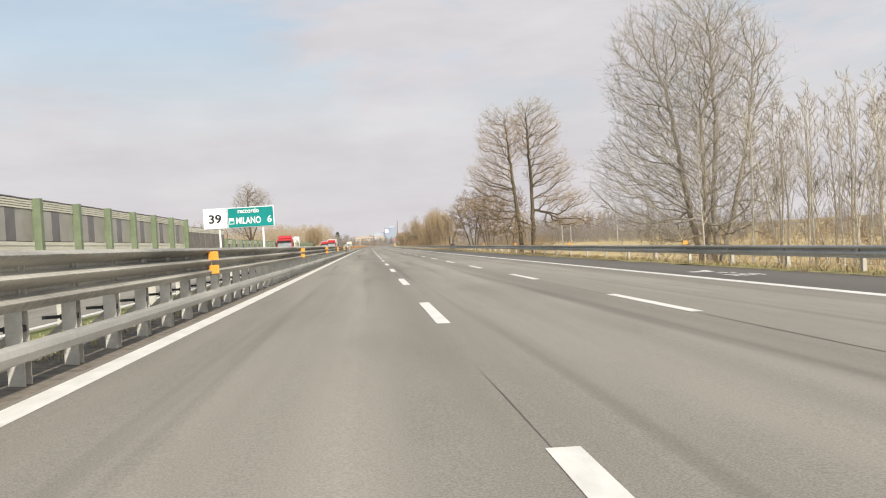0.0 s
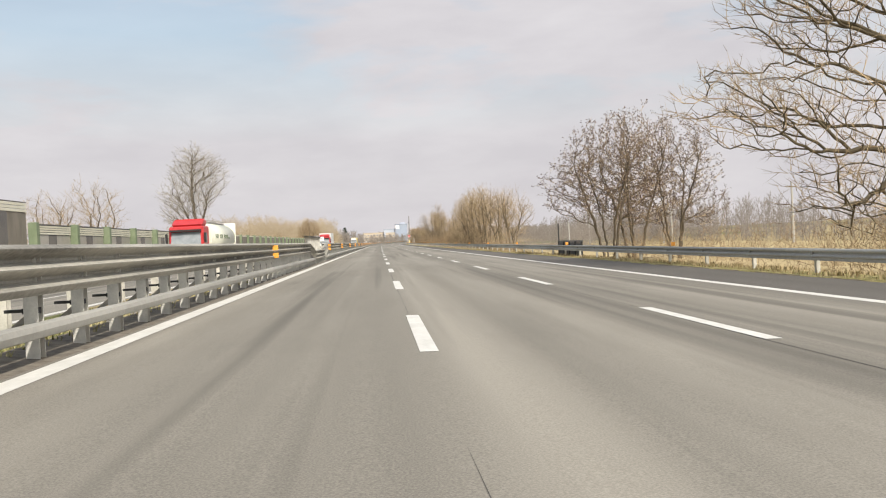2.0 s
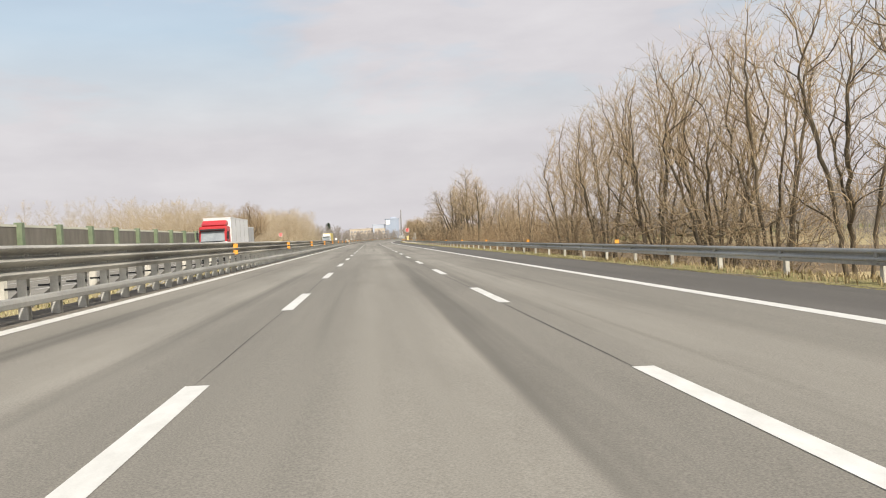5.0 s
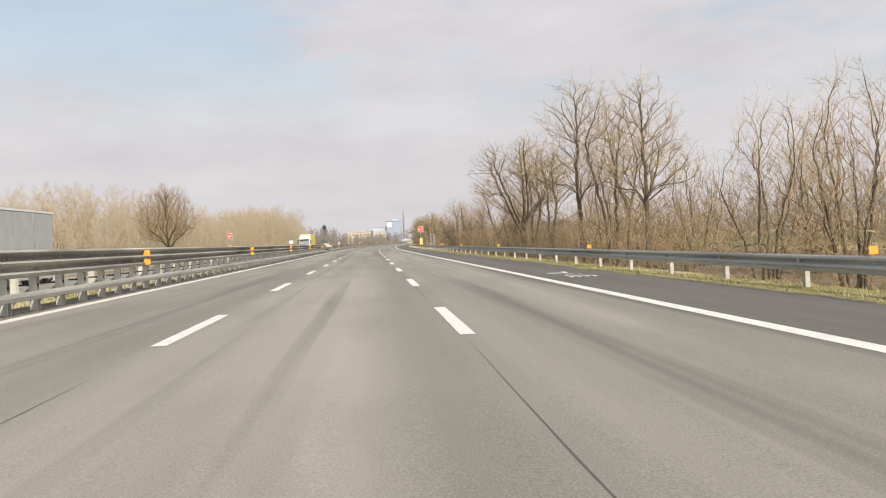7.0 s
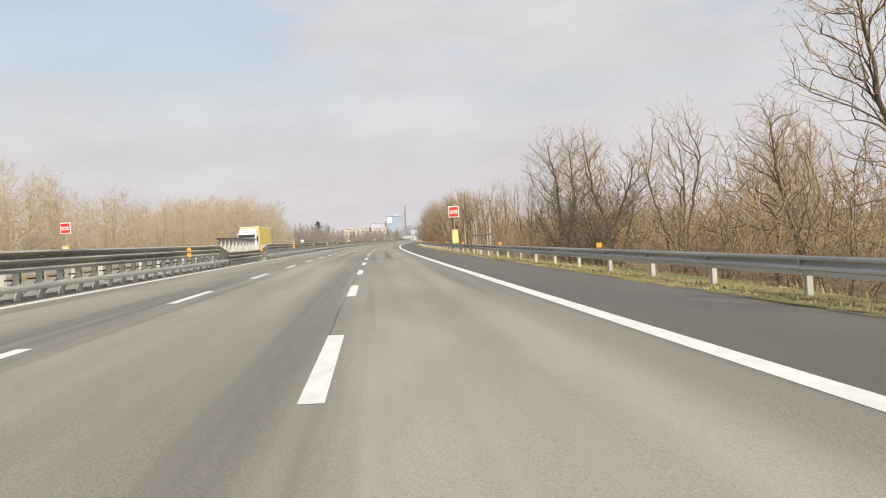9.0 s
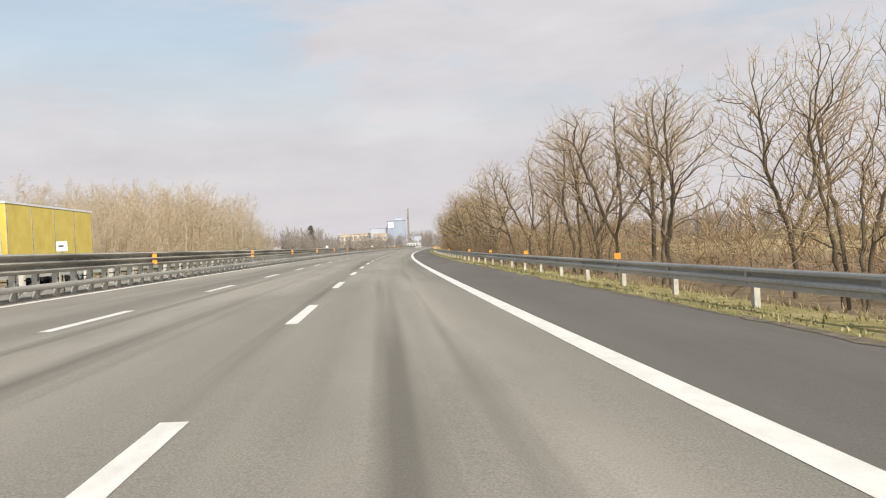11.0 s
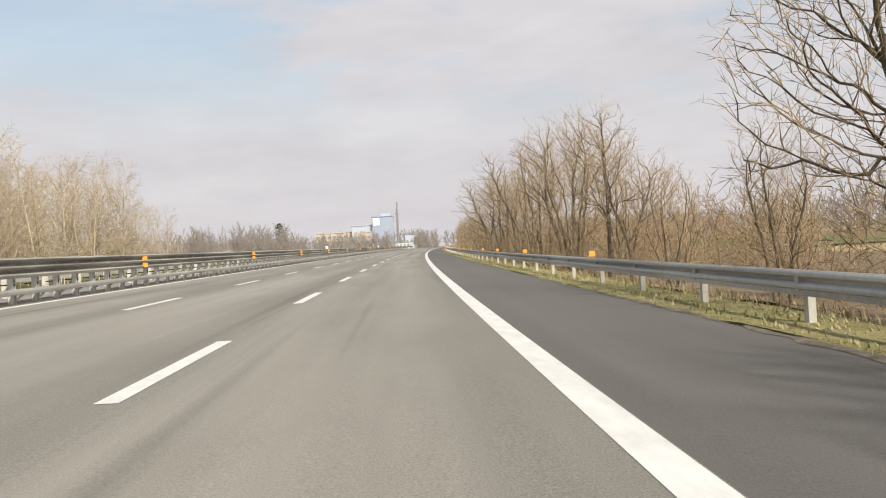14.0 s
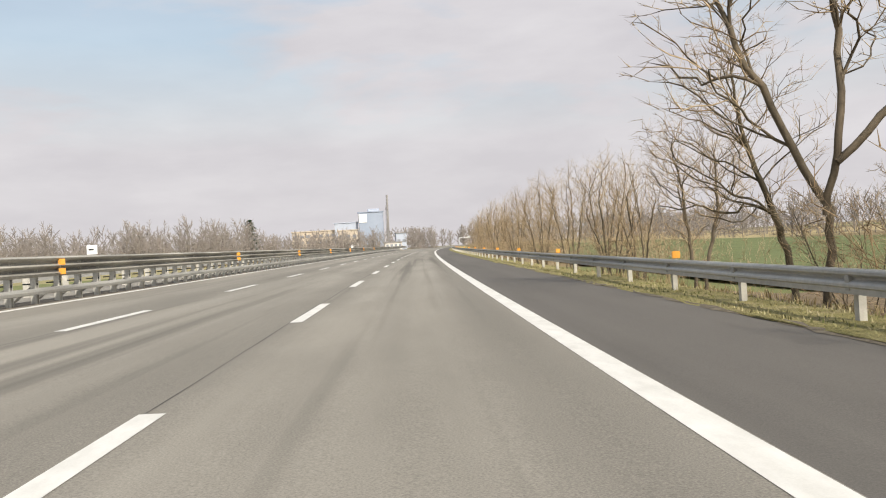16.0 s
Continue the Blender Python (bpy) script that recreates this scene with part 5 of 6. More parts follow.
brush5 = [(r.uniform(28, 62), 20.5 + 14 * r.random()) for i in range(90)] + [(r.uniform(92, 150), 20.5 + 9 * r.random()) for i in range(80)]
wood("undergrowth", "brownish leafless scrub at the foot of the single trees", brush5, M_BRAMBLE, 17, 1.4, 3.4, 6, 4.6, (4,), 0.30, 50, 0.030, 3, 0.55, "undergrowth", twig=0.026)
brush4 = [(r.uniform(184, 232), 23 + 16 * r.random()) for i in range(90)]
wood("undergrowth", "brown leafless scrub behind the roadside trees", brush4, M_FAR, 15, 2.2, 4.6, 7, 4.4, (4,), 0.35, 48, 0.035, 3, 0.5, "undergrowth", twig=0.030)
brush2 = [(r.uniform(640, 800), 17.5 + 6 * r.random()) for i in range(150)] + [(r.uniform(178, 222), 18 + 5 * r.random()) for i in range(26)]
wood("undergrowth", "low leafless bushes along the guard rail", brush2, M_TWIG, 13, 1.4, 3.4, 7, 4.2, (4,), 0.35, 46, 0.030, 4, 0.5, "undergrowth", twig=0.022)


def tufts(name, label, spots, mat, seed, lo, hi, blades=5):
    """Grass clumps: bent blades of three triangles."""
    r = np.random.default_rng(seed)
    n = len(spots) * blades
    P = np.repeat(np.array([at(s, la, 0.0, ground_z(la)) for s, la in spots]), blades, axis=0) + r.normal(0, 0.06, (n, 3)) * [1, 1, 0]
    az, H = r.uniform(0, 6.283, n), r.uniform(lo, hi, n)
    d = np.stack([np.cos(az), np.sin(az), 0 * az], 1)
    w = np.stack([-np.sin(az), np.cos(az), 0 * az], 1) * (0.008 + 0.011 * r.random(n))[:, None]
    bendy = (0.25 + 0.6 * r.random(n))[:, None]
    mid = P + np.array([0, 0, 1]) * (H * 0.6)[:, None] + d * (H[:, None] * 0.25 * bendy)
    tip = P + np.array([0, 0, 1]) * (H * (1 - 0.25 * bendy[:, 0]))[:, None] + d * (H[:, None] * 0.8 * bendy)
    V = np.stack([P - w, P + w, mid - w * 0.7, mid + w * 0.7, tip], 1).reshape(-1, 3)
    b = (np.arange(n) * 5)[:, None]
    F = np.concatenate([b + [0, 1, 3], b + [0, 3, 2], b + [2, 3, 4]], 0)
    return tagged(new(name, tri_mesh(name, V, F, mat)), label, "grass", kind="stuff")


def grass_material(name, tones):
    w = Mat(name, 0.9, 0.0, 0.2)
    g = w.n.new("ShaderNodeNewGeometry").outputs["Random Per Island"]
    patch = w.noise(0.35, 3.0, 0.6)
    c = w.ramp(g, *[(i / (len(tones) - 1), t) for i, t in enumerate(tones)])
    w.color(w.mix(w.ramp(patch, (0.42, (0, 0, 0)), (0.62, (0.8, 0.8, 0.8))), c, tones[-1]))
    return w.m


M_GRASS = grass_material("verge_grass", ((0.12, 0.13, 0.045), (0.21, 0.205, 0.08), (0.32, 0.29, 0.135), (0.46, 0.40, 0.235)))
M_STRAW = grass_material("dry_stalks", ((0.17, 0.125, 0.065), (0.30, 0.23, 0.12), (0.42, 0.34, 0.19)))
g = [(r.uniform(225, 660), 14.32 + 2.6 * r.random() ** 1.4) for i in range(19000)]
tufts("verge_grass", "short yellow-green winter grass along the guard rail", g, M_GRASS, 1, 0.04, 0.15, 4)
g = [(r.uniform(10, 225), 14.35 + 1.8 * r.random() ** 1.3) for i in range(5500)] + [(r.uniform(90, 222), 15.2 + 3.2 * r.random()) for i in range(3500)]
tufts("verge_grass", "short brownish winter grass along the guard rail", g, M_STRAW, 2, 0.05, 0.26, 4)
g = [(r.uniform(235, 650), 16.4 + 3.0 * r.random()) for i in range(5000)]
tufts("dry_stalks", "dry straw-coloured stalks at the foot of the thicket", g, M_STRAW, 3, 0.12, 0.45, 4)
g = [(r.uniform(5, 130), -2.15 + 1.4 * r.random()) for i in range(4600)] + [(r.uniform(130, 345), -2.1 + 1.3 * r.random()) for i in range(2200)]
tufts("median_grass", "bright green grass growing in the median", g, M_GRASS, 4, 0.05, 0.16, 4)

# ---------------------------------------------------------------- signs
def lettering(name, text, size, mat, parent, x, y, z, label="", width=None):
    """Flat raised letters that read from the -y side."""
    cu = bpy.data.curves.new(name, "FONT")
    cu.body, cu.size, cu.extrude, cu.align_x, cu.resolution_u, cu.offset = text, size, 0.002, "CENTER", 3, size * 0.022
    tmp = bpy.data.objects.new(name, cu)
    scene.collection.objects.link(tmp)
    bpy.context.view_layer.update()
    me = bpy.data.meshes.new_from_object(tmp.evaluated_get(bpy.context.evaluated_depsgraph_get()))
    bpy.data.objects.remove(tmp)
    me.materials.clear()
    me.materials.append(mat)
    ob = hang(name, me, parent, pose(x, y, z, 90, 0, 0), label)
    if width:
        have = max(v.co.x for v in me.vertices) - min(v.co.x for v in me.vertices)
        ob.scale = (width / have, 1, 1)
    return ob


def exit_sign():
    sg = thing("distance_sign", stand(28.2, 0.0, 0.0), "green and white motorway distance sign on two white posts", "road sign")
    part("white_board", boxed((-2.55, -1.79, -0.02, 0.02, 1.94, 2.61), bevel=0.015), M_SIGN_WHITE, sg, "white km plate")
    part("green_board", boxed((-1.77, -0.27, -0.02, 0.02, 1.94, 2.61), bevel=0.015), M_SIGN_WHITE, sg, "green board with a white rim")
    part("green_field", boxed((-1.745, -0.295, -0.026, -0.021, 1.965, 2.585)), M_SIGN_GREEN, sg, "green enamelled field")
    lettering("number", "39", 0.38, M_SIGN_BLACK, sg, -2.17, -0.024, 2.14, "black figures", 0.40)
    lettering("word", "raccordo", 0.21, M_SIGN_WHITE, sg, -1.09, -0.03, 2.42, "white letters", 0.68)
    lettering("word", "MILANO", 0.30, M_SIGN_WHITE, sg, -1.10, -0.03, 2.07, "white letters", 0.80)
    lettering("number", "6", 0.30, M_SIGN_WHITE, sg, -0.42, -0.03, 2.08, "white figure")
    part("route_badge", boxed((-1.72, -1.56, -0.029, -0.027, 2.07, 2.27), bevel=0.0), M_SIGN_WHITE, sg, "white route badge")
    part("route_badge_field", boxed((-1.705, -1.575, -0.032, -0.030, 2.09, 2.17)), M_SIGN_GREEN, sg, "green bar in the badge")
    for x in (-2.05, -0.66):
        bm = bmesh.new()
        tube(bm, (x, 0.05, -0.4), (x, 0.05, 2.5), 0.035)
        part("sign_post", bm, M_SIGN_WHITE, sg, "white tube post")
    for z in (2.08, 2.45):
        part("rear_rail", boxed((-2.5, -0.33, 0.021, 0.035, z, z + 0.05)), M_STEEL_BACK, sg)
    return sg


exit_sign()


def sos_point(s, lat, up=0.0):
    sp = thing("emergency_call_point", stand(s, lat, 0.0, 0, None if abs(lat) < 15 else ground_z(lat) - 0.0), "red and white SOS sign above a yellow emergency call box", "emergency phone", "emergency call points")
    part("plate", boxed((-0.45, 0.45, -0.02, 0.02, 2.95 + up, 3.92 + up), bevel=0.02), M_SIGN_WHITE, sp, "white sign plate")
    part("red_field", boxed((-0.39, 0.39, -0.028, -0.021, 3.02 + up, 3.85 + up)), M_SIGN_RED, sp, "red field")
    lettering("word", "SOS", 0.42, M_SIGN_WHITE, sp, 0.0, -0.032, 3.28 + up, "white letters", 0.62)
    bm = bmesh.new()
    tube(bm, (0.0, 0.06, -0.6), (0.0, 0.06, 3.85 + up), 0.045)
    part("pole", bm, M_ZINC, sp)
    bm = bmesh.new()
    box(bm, -0.26, 0.26, -0.30, 0.02, 0.75 + up, 1.85 + up, 0.03)
    part("call_box", bm, M_YELLOW, sp, "yellow call box")
    part("call_box_hood", boxed((-0.30, 0.30, -0.36, 0.04, 1.85 + up, 1.91 + up)), M_YELLOW, sp)
    part("box_leg", boxed((-0.12, 0.12, -0.2, -0.04, -0.6, 0.75 + up)), M_ZINC, sp)
    return sp


sos_point(414.5, 14.95)
sos_point(418.0, -18.6, 0.75)

# row of slim bare poles and a bent rail frame beside the call point
for i, s in enumerate((401.5, 404.0, 407.5, 410.0, 412.3, 416.5, 419.0)):
    pl = thing("slim_pole", stand(s, 16.3 + 0.25 * (i % 3), 0, 0, ground_z(16.5)), "slim pale steel pole behind the guard rail", "pole", "slim poles")
    bm = bmesh.new()
    tube(bm, (0, 0, -0.3), (0.03 * (i % 3 - 1), 0, 2.9 - 0.12 * (i % 4)), 0.04, 0.035, 8)
    part("shaft", bm, M_CONC, pl)
    part("cap", boxed((-0.05, 0.05, -0.05, 0.05, 2.55, 2.6)), M_ZINC, pl)
rk = thing("steel_rack", stand(399.5, 15.9, 0.0, 0, ground_z(15.9)), "low steel rack with slanting struts behind the guard rail", "rack")
for i in range(8):
    bm = bmesh.new()
    tube(bm, (0, 1.6 * i, -0.2), (0.25, 1.6 * i + 0.25, 1.45), 0.035, None, 6)
    part("strut", bm, M_ZINC_DARK, rk)
part("top_bar", boxed((0.2, 0.32, -0.1, 11.8, 1.42, 1.50)), M_ZINC_DARK, rk)

# small white plates on the median
for s, la, h in ((136.6, -0.75, 1.52), (344.6, -0.9, 1.50), (445.7, -0.9, 1.45), (541.0, -0.9, 1.42), (638.0, -0.9, 1.40), (735.0, -0.9, 1.40)):
    pt = thing("marker_plate", stand(s, la), "small white marker plate on a steel stem in the median", "marker", "median marker plates")
    part("plate", boxed((-0.17, 0.17, -0.012, 0.012, h - 0.14, h + 0.17), bevel=0.01), M_SIGN_WHITE, pt)
    bm = bmesh.new()
    tube(bm, (0, 0.03, -0.1), (0, 0.03, h), 0.025, None, 8)
    part("stem", bm, M_ZINC, pt)
    part("bar", boxed((-0.10, 0.06, -0.016, -0.0125, h + 0.0, h + 0.05)), M_SIGN_BLACK, pt)

# dark gate panels behind the roadside rail
M_DARKPANEL = simple("dark_grey_sheet", (0.045, 0.05, 0.055), (0.095, 0.10, 0.105), 1.2, 0.55)
gp = thing("roadside_gate", stand(125.0, 15.35, -0.05), "dark grey steel panel gate behind the guard rail", "gate")
for i in range(4):
    y0 = 0.05 + i * 1.6
    part("panel", boxed((-0.02, 0.02, y0 + 0.05, y0 + 1.52, -0.12, 0.92)), M_DARKPANEL, gp)
    part("upright", boxed((-0.05, 0.05, y0 - 0.05, y0 + 0.04, -0.3, 1.0)), M_BLACK, gp)
part("top_rail", boxed((-0.07, 0.07, 0.0, 6.45, 0.95, 1.03)), M_DARKPANEL, gp)
part("upright", boxed((-0.05, 0.05, 6.4, 6.48, -0.3, 1.0)), M_BLACK, gp)
for y, mt in ((6.4, M_BLACK), (3.2, M_WOODPOLE)):
    part("tall_rod", boxed((-0.035, 0.035, y - 0.035, y + 0.035, 1.03, 2.15)), mt, gp)

# utility poles in the field
for s, la, h in ((226.6, 55.0, 8.0), (289.5, 57.0, 8.0), (181.8, 57.0, 8.0), (233.5, 59.0, 6.6)):
    up_ = thing("utility_pole", stand(s, la, 0, 0, ground_z(la)), "grey utility pole with a short cross-arm in the field", "utility pole", "field poles")
    bm = bmesh.new()
    tube(bm, (0, 0, -0.3), (0, 0, h), 0.17, 0.11, 10)
    part("shaft", bm, M_WOODPOLE, up_)
    part("cross_arm", boxed((-0.7, 0.7, -0.06, 0.06, h - 0.65, h - 0.52)), M_WOODPOLE, up_)
    for x in (-0.6, 0.6, 0.0):
        bm = bmesh.new()
        tube(bm, (x, 0, h - 0.55), (x, 0, h - 0.28), 0.05, 0.03, 8)
        part("insulator", bm, M_SIGN_WHITE, up_)

# ---------------------------------------------------------------- lorries standing in the far carriageway
# lorry glass: the sky's pale reflection is part of the base colour
M_GLASS_SKY = simple("windscreen", (0.20, 0.22, 0.235), (0.34, 0.365, 0.38), 1.5, 0.08)
M_TYRE = simple("tyre_rubber", (0.012, 0.012, 0.012), (0.03, 0.03, 0.03), 6.0, 0.85)
M_CREAM = simple("cream_tank", (0.66, 0.66, 0.54), (0.78, 0.78, 0.66), 0.8, 0.4)
M_TRUCKRED = simple("lorry_red", (0.42, 0.03, 0.035), (0.55, 0.05, 0.05), 1.2, 0.35)
M_TRUCKWHITE = simple("lorry_white", (0.66, 0.66, 0.65), (0.80, 0.80, 0.79), 1.2, 0.4)
M_TRUCKYELLOW = simple("lorry_yellow", (0.58, 0.44, 0.08), (0.74, 0.58, 0.14), 1.2, 0.5)
M_BOXGREY = simple("box_grey", (0.36, 0.36, 0.365), (0.46, 0.46, 0.455), 1.0, 0.6)
M_LAMP = simple("headlamp_glass", (0.55, 0.55, 0.52), (0.75, 0.75, 0.72), 4.0, 0.15)


def lorry(s, lat, cab, body, kind, label):
    """An oncoming lorry: its nose is at local y = 0 and looks along -y."""
    t = thing("lorry", stand(s, lat), label, "lorry", "oncoming lorries")
    bm = bmesh.new()
    vs = box(bm, -1.24, 1.24, 0.0, 2.3, 0.75, 3.2, 0.10)
    for v in bm.verts:
        if v.co.z > 2.0 and v.co.y < 0.4:
            v.co.y += 0.32 * (v.co.z - 2.0) / 1.2
    part("cab", bm, cab, t)
    bm = bmesh.new()
    q = [bm.verts.new(p) for p in ((-1.08, -0.012, 1.85), (1.08, -0.012, 1.85), (1.02, 0.215, 2.78), (-1.02, 0.215, 2.78),
                                   (-1.08, 0.05, 1.85), (1.08, 0.05, 1.85), (1.02, 0.28, 2.78), (-1.02, 0.28, 2.78))]
    for f in ((0, 1, 2, 3), (7, 6, 5, 4), (0, 4, 5, 1), (3, 2, 6, 7), (0, 3, 7, 4), (1, 5, 6, 2)):
        bm.faces.new([q[i] for i in f])
    part("windscreen", bm, M_GLASS_SKY, t, "windscreen with a pale sky reflection in its colour")
    bm = bmesh.new()
    box(bm, -1.1, 1.1, 0.5, 2.2, 3.2, 3.75, 0.12)
    for v in bm.verts:
        if v.co.z > 3.5 and v.co.y < 1.0:
            v.co.y += 0.7
    part("roof_fairing", bm, cab, t)
    part("sun_visor", boxed((-1.1, 1.1, -0.12, 0.2, 2.82, 2.95)), M_BLACK, t)
    part("cab_skirt", boxed((-1.25, 1.25, -0.015, 1.9, 0.85, 1.78), bevel=0.05), M_TRUCKWHITE, t, "white lower cab panel")
    part("wiper_strip", boxed((-1.1, 1.1, -0.03, 0.03, 1.78, 1.86)), M_BLACK, t)
    for x in (-1.245, 1.245):
        part("side_window", boxed((x - 0.006, x + 0.006, 0.55, 1.5, 1.95, 2.7)), M_GLASS_SKY, t)
    part("bumper", boxed((-1.24, 1.24, -0.10, 0.4, 0.35, 0.85), bevel=0.05), M_TRUCKWHITE, t, "white bumper")
    part("grille", boxed((-0.75, 0.75, -0.03, 0.02, 0.95, 1.65)), M_BLACK, t)
    for x in (-0.95, 0.95):
        part("headlamp", boxed((x - 0.2, x + 0.2, -0.12, 0.0, 0.55, 0.75), bevel=0.02), M_LAMP, t)
        part("mirror", boxed((x * 1.45 - 0.08, x * 1.45 + 0.08, 0.05, 0.2, 2.0, 2.7), bevel=0.03), M_BLACK, t)
    if kind == "tank":
        bm = bmesh.new()
        tube(bm, (0, 3.2, 2.35), (0, 14.2, 2.35), 1.22, None, 40)
        for f in bm.faces:
            f.smooth = len(f.verts) == 4
        part("tank", bm, body, t, "cream tank barrel")
        part("walkway", boxed((-0.3, 0.3, 3.4, 14.0, 3.56, 3.64)), M_ZINC_DARK, t)
        for i in range(14):
            if i not in (3, 7):
                part("letter_bar", boxed((1.205, 1.232, 5.0 + i * 0.46, 5.22 + i * 0.46, 2.30, 2.62 if i < 12 else 2.44)), M_GREENPAINT, t, "dark green bar")
        for y in (3.25, 14.0):
            bm = bmesh.new()
            tube(bm, (0, y, 2.35), (0, y + 0.12, 2.35), 1.28, None, 40)
            part("tank_ring", bm, body, t, "raised cream end ring")
        for x in (-0.34, 0.34):
            part("hand_rail", boxed((x - 0.02, x + 0.02, 3.6, 13.8, 3.76, 3.80)), M_ZINC_DARK, t)
        part("end_ring", boxed((-1.24, 1.24, 14.2, 14.3, 1.2, 3.7), bevel=0.03), M_TRUCKWHITE, t)
    else:
        part("box_body", boxed((-1.27, 1.27, 2.7, 13.8, 1.1, 3.95), bevel=0.04), body, t, "box body")
        part("roof_cap", boxed((-1.29, 1.29, 2.68, 13.82, 3.95, 4.05)), M_TRUCKWHITE, t, "pale roof edge")
        for x in (-1.275, 1.275):
            for k in range(5):
                part("side_post", boxed((x - 0.008, x + 0.008, 2.75 + 2.72 * k, 2.83 + 2.72 * k, 1.2, 3.94)), M_ZINC_DARK, t)
            part("side_rail", boxed((x - 0.01, x + 0.01, 2.75, 13.7, 1.05, 1.18)), M_ZINC_DARK, t)
    part("chassis", boxed((-0.5, 0.5, 1.0, 13.8, 0.7, 1.05)), M_BLACK, t)
    for y in (1.0, 3.9, 10.4, 11.7, 13.0):
        for x in (-1.02, 1.02):
            bm = bmesh.new()
            tube(bm, (x - 0.16, y, 0.5), (x + 0.16, y, 0.5), 0.5, None, 16)
            w = part("wheel", bm, M_TYRE, t)
            bm = bmesh.new()
            tube(bm, (x - 0.17, y, 0.5), (x + 0.17, y, 0.5), 0.26, None, 12)
            part("rim", bm, M_STEEL_BACK, w)
    return t


lorry(138.0, -10.6, M_TRUCKRED, M_CREAM, "tank", "red and white lorry with a cream tank on the far carriageway")
lorry(268.0, -9.0, M_TRUCKRED, M_TRUCKWHITE, "box", "red-cabbed lorry with a pale box body, on the far carriageway")
lorry(302.3, -13.0, M_TRUCKRED, M_BOXGREY, "box", "red-cabbed lorry with a grey ribbed box body on the far carriageway")
lorry(455.0, -9.0, M_TRUCKWHITE, M_TRUCKYELLOW, "box", "white-cabbed lorry with a yellow box body on the far carriageway")

# ---------------------------------------------------------------- works and buildings in the distance
M_BLUECLAD = simple("blue_cladding", (0.28, 0.33, 0.42), (0.35, 0.40, 0.49), 0.05, 0.7, 0.0, (1, 1, 0.1))
M_PALEBLUE = simple("pale_blue_cladding", (0.40, 0.45, 0.54), (0.47, 0.51, 0.59), 0.05, 0.7)
M_OCHRE = simple("ochre_render", (0.50, 0.43, 0.34), (0.59, 0.515, 0.42), 0.08, 0.9)
M_OFFWHITE = simple("offwhite_render", (0.62, 0.60, 0.57), (0.76, 0.74, 0.70), 0.1, 0.9)
M_ROOFGREY = simple("grey_roof", (0.22, 0.21, 0.21), (0.34, 0.33, 0.32), 0.2, 0.9)
M_WINDOW = simple("dark_window", (0.20, 0.215, 0.25), (0.30, 0.32, 0.35), 0.5, 0.2)


def building(x, y, w, d, h, wall, label, rows=0, cols=0, base=-3.0, roof=M_ROOFGREY, name="building"):
    b = thing(name, pose(x, y, base), label, "building")
    part("wall", boxed((0, w, 0, d, 0, h - base)), wall, b)
    part("roof", boxed((-0.4, w + 0.4, -0.4, d + 0.4, h - base, h - base + 0.5)), roof, b)
    part("plinth", boxed((-0.1, w + 0.1, -0.12, d + 0.1, 0, 1.0)), roof, b)
    for i in range(rows):
        for j in range(cols):
            cx = w * (j + 0.5) / cols
            cz = -base + 1.2 + (h - 2.0) * (i + 0.5) / rows
            win = part("window", boxed((cx - w / cols * 0.28, cx + w / cols * 0.28, -0.10, 0.02, cz - 0.8, cz + 0.8)), M_WINDOW, b)
    return b


tower = building(23.4, 1094, 14.0, 12, 21.8, M_BLUECLAD, "tall blue-clad industrial tower of a factory", roof=M_BLUECLAD)
part("white_board", boxed((0.1, 4.6, -0.35, -0.05, 19.2, 24.0)), M_SIGN_WHITE, tower, "bright white square panel")
part("rooftop_plant", boxed((5.5, 12.0, 4, 14, 25.3, 27.0)), M_PALEBLUE, tower)
building(9.5, 1098, 13.4, 24, 16.6, M_PALEBLUE, "pale blue factory hall beside the tower", roof=M_PALEBLUE)
building(11.3, 1086, 11.0, 7, 12.0, M_OCHRE, "ochre factory block with dark windows", 2, 3, roof=M_OCHRE)
building(-15.0, 1102, 25.5, 14, 12.8, M_OCHRE, "long ochre factory building", 3, 7, roof=M_OCHRE)
building(8.0, 1060, 15.0, 9, 4.6, M_OFFWHITE, "low white shed with a grey roof", 1, 5)
building(44.0, 1094, 6.0, 10, 9.0, M_PALEBLUE, "small pale building beside the mast", 1, 2)
building(36.5, 1066, 9.0, 8, 3.6, M_OFFWHITE, "low white shed at the factory", 1, 4)
building(-160.0, 1120, 46.0, 16, 7.0, M_OFFWHITE, "long white warehouse far across the fields", 1, 8)
building(-95.0, 1130, 34.0, 16, 6.6, M_OFFWHITE, "pale warehouse far across the fields", 1, 6)
building(-230.0, 1040, 40.0, 20, 7.6, M_OFFWHITE, "large white warehouse at the edge of the fields", 1, 6)
mast = thing("lattice_chimney", pose(39.4, 1091, -3.0), "tall grey lattice chimney mast at the factory", "chimney")
bm = bmesh.new()
tube(bm, (0, 0, 0), (0.6, 0, 34.0), 0.75, 0.55, 10)
part("flue", bm, M_ROOFGREY, mast)
for k in range(4):
    a = math.pi / 4 + k * math.pi / 2
    bm = bmesh.new()
    tube(bm, (1.5 * math.cos(a), 1.5 * math.sin(a), 0), (0.6 * math.cos(a), 0.6 * math.sin(a), 28.0), 0.12, 0.10, 6)
    part("mast_leg", bm, M_ROOFGREY, mast)
bm = bmesh.new()
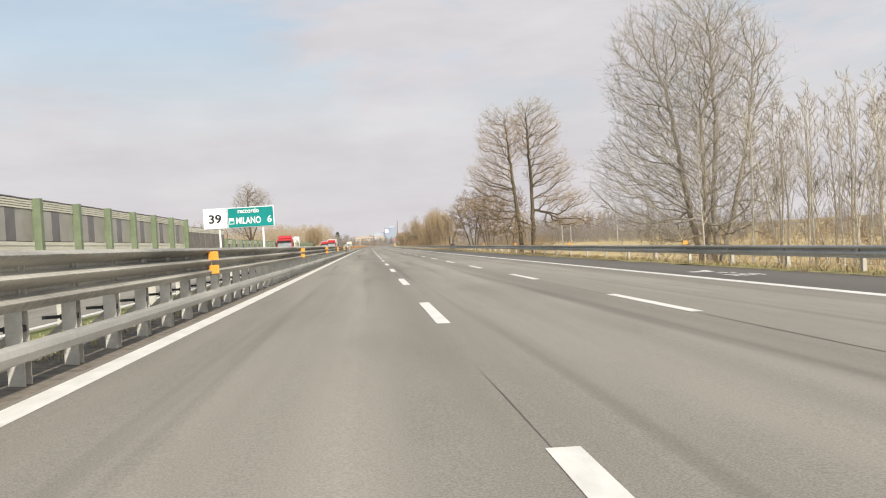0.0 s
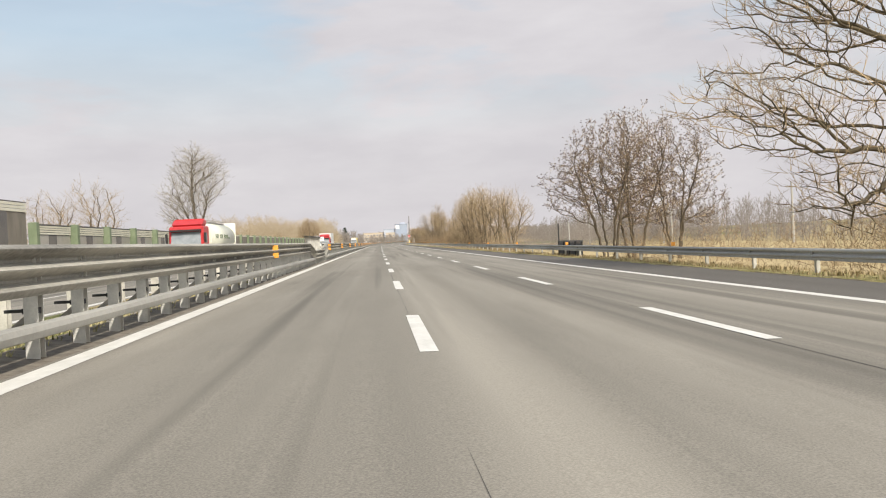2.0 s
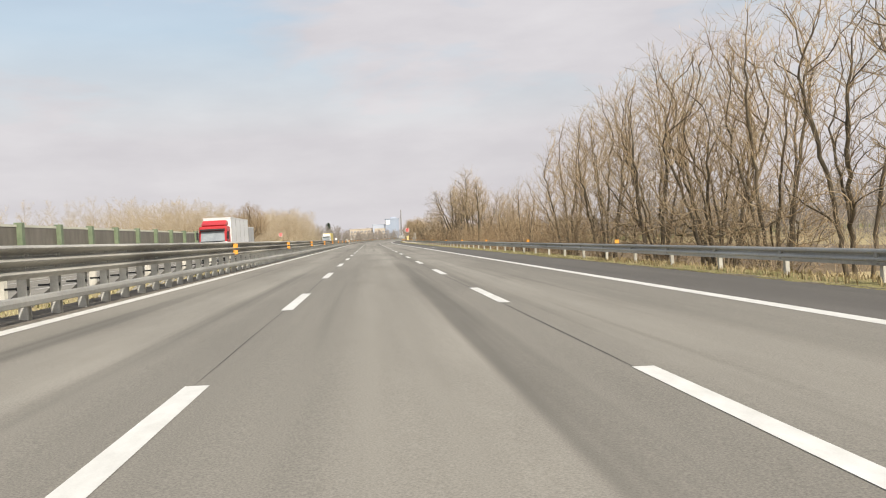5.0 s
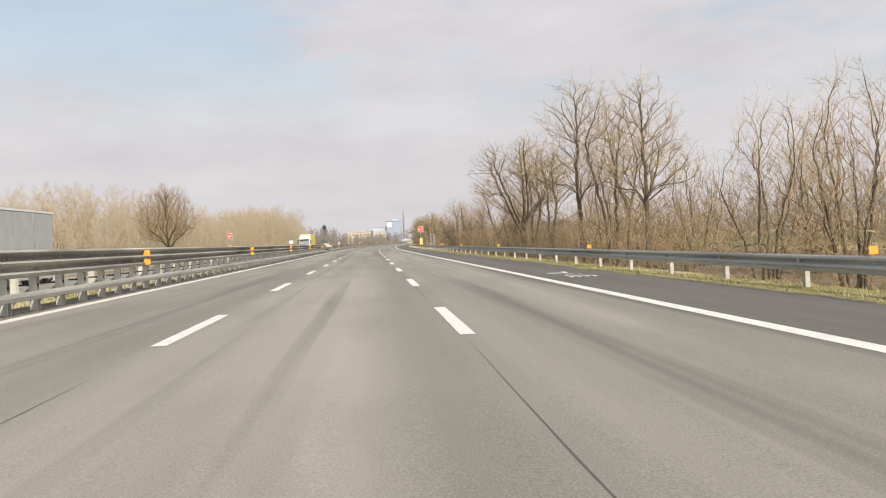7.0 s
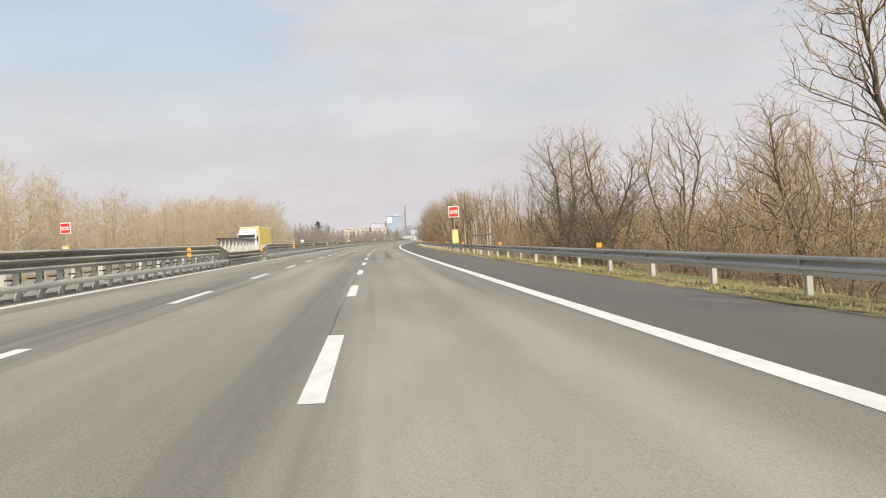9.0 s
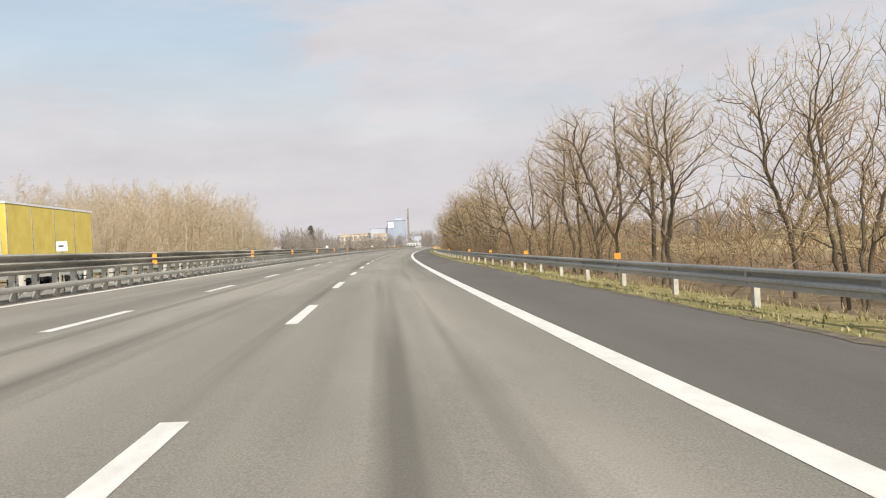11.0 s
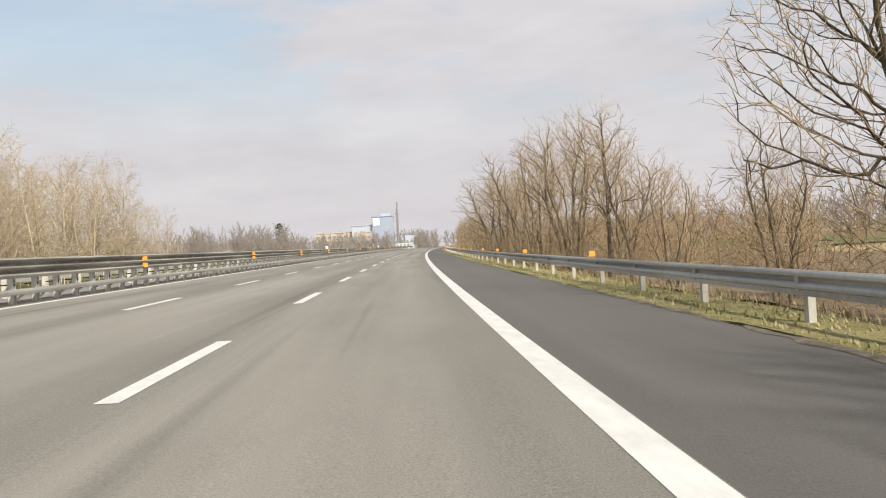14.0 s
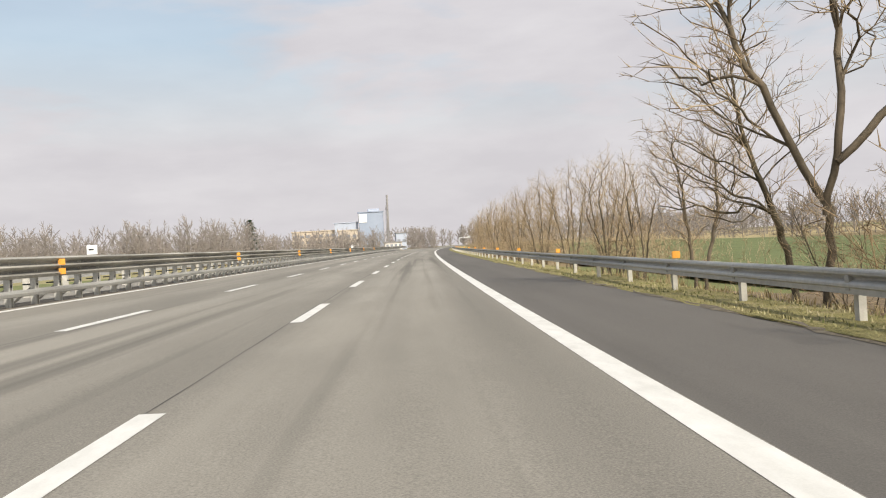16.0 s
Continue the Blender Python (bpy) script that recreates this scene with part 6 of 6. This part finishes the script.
for i in range(9):
    z = 3.0 * i + 1
    rr_ = 1.5 - 0.9 * z / 28
    box(bm, -rr_ * 0.75, rr_ * 0.75, -rr_ * 0.75, rr_ * 0.75, z, z + 0.15)
part("mast_rings", bm, M_ROOFGREY, mast)
bm = bmesh.new()
box(bm, -0.9, 0.9, -0.9, 0.9, 26.0, 26.3)
part("mast_platform", bm, M_ROOFGREY, mast)

# road gantry and vehicles far ahead
gt = thing("road_gantry", stand(1240, 0.0, 0.0), "white steel sign gantry across the far road", "gantry")
for x in (-1.5, 16.0):
    part("leg", boxed((x - 0.25, x + 0.25, -0.25, 0.25, -0.5, 5.2)), M_SIGN_WHITE, gt)
part("beam", boxed((-1.7, 16.2, -0.3, 0.3, 5.0, 5.8)), M_SIGN_WHITE, gt)
part("board", boxed((3.0, 9.0, -0.45, -0.32, 4.9, 6.3)), M_SIGN_WHITE, gt)


# ---------------------------------------------------------------- conifers far across the fields
def conifer(s, lat, h, seed):
    r = random.Random(seed)
    t = thing("cedar", stand(s, lat, -0.1, 0, ground_z(lat)), "dark evergreen cedar rising above the bare trees", "tree", "evergreens")
    bm = bmesh.new()
    tube(bm, (0, 0, 0), (0, 0, h * 0.95), h * 0.02, h * 0.004, 7)
    part("trunk", bm, M_BARK, t)
    V, F = [], []
    for i in range(26):
        z = h * (0.22 + 0.76 * i / 26)
        L = h * 0.30 * (1.1 - 0.85 * i / 26) * r.uniform(0.6, 1.2)
        for j in range(6):
            a = r.uniform(0, 6.28)
            for q in range(16):
                f = r.uniform(0.15, 1.0)
                p = Vector((math.cos(a) * L * f, math.sin(a) * L * f, z - 0.25 * L * f * f)) + Vector((r.gauss(0, 0.25), r.gauss(0, 0.25), r.gauss(0, 0.15)))
                u = Vector((r.gauss(0, 1), r.gauss(0, 1), r.gauss(0, 0.5))).normalized() * 0.45
                w = u.orthogonal().normalized() * 0.22
                o = len(V)
                V += [p - u, p + w, p + u, p - w]
                F.append((o, o + 1, o + 2, o + 3))
    hang("crown", mesh_from("crown", V, F, M_CONIFER), t)


conifer(1072.0, -106.0, 24.0, 3)
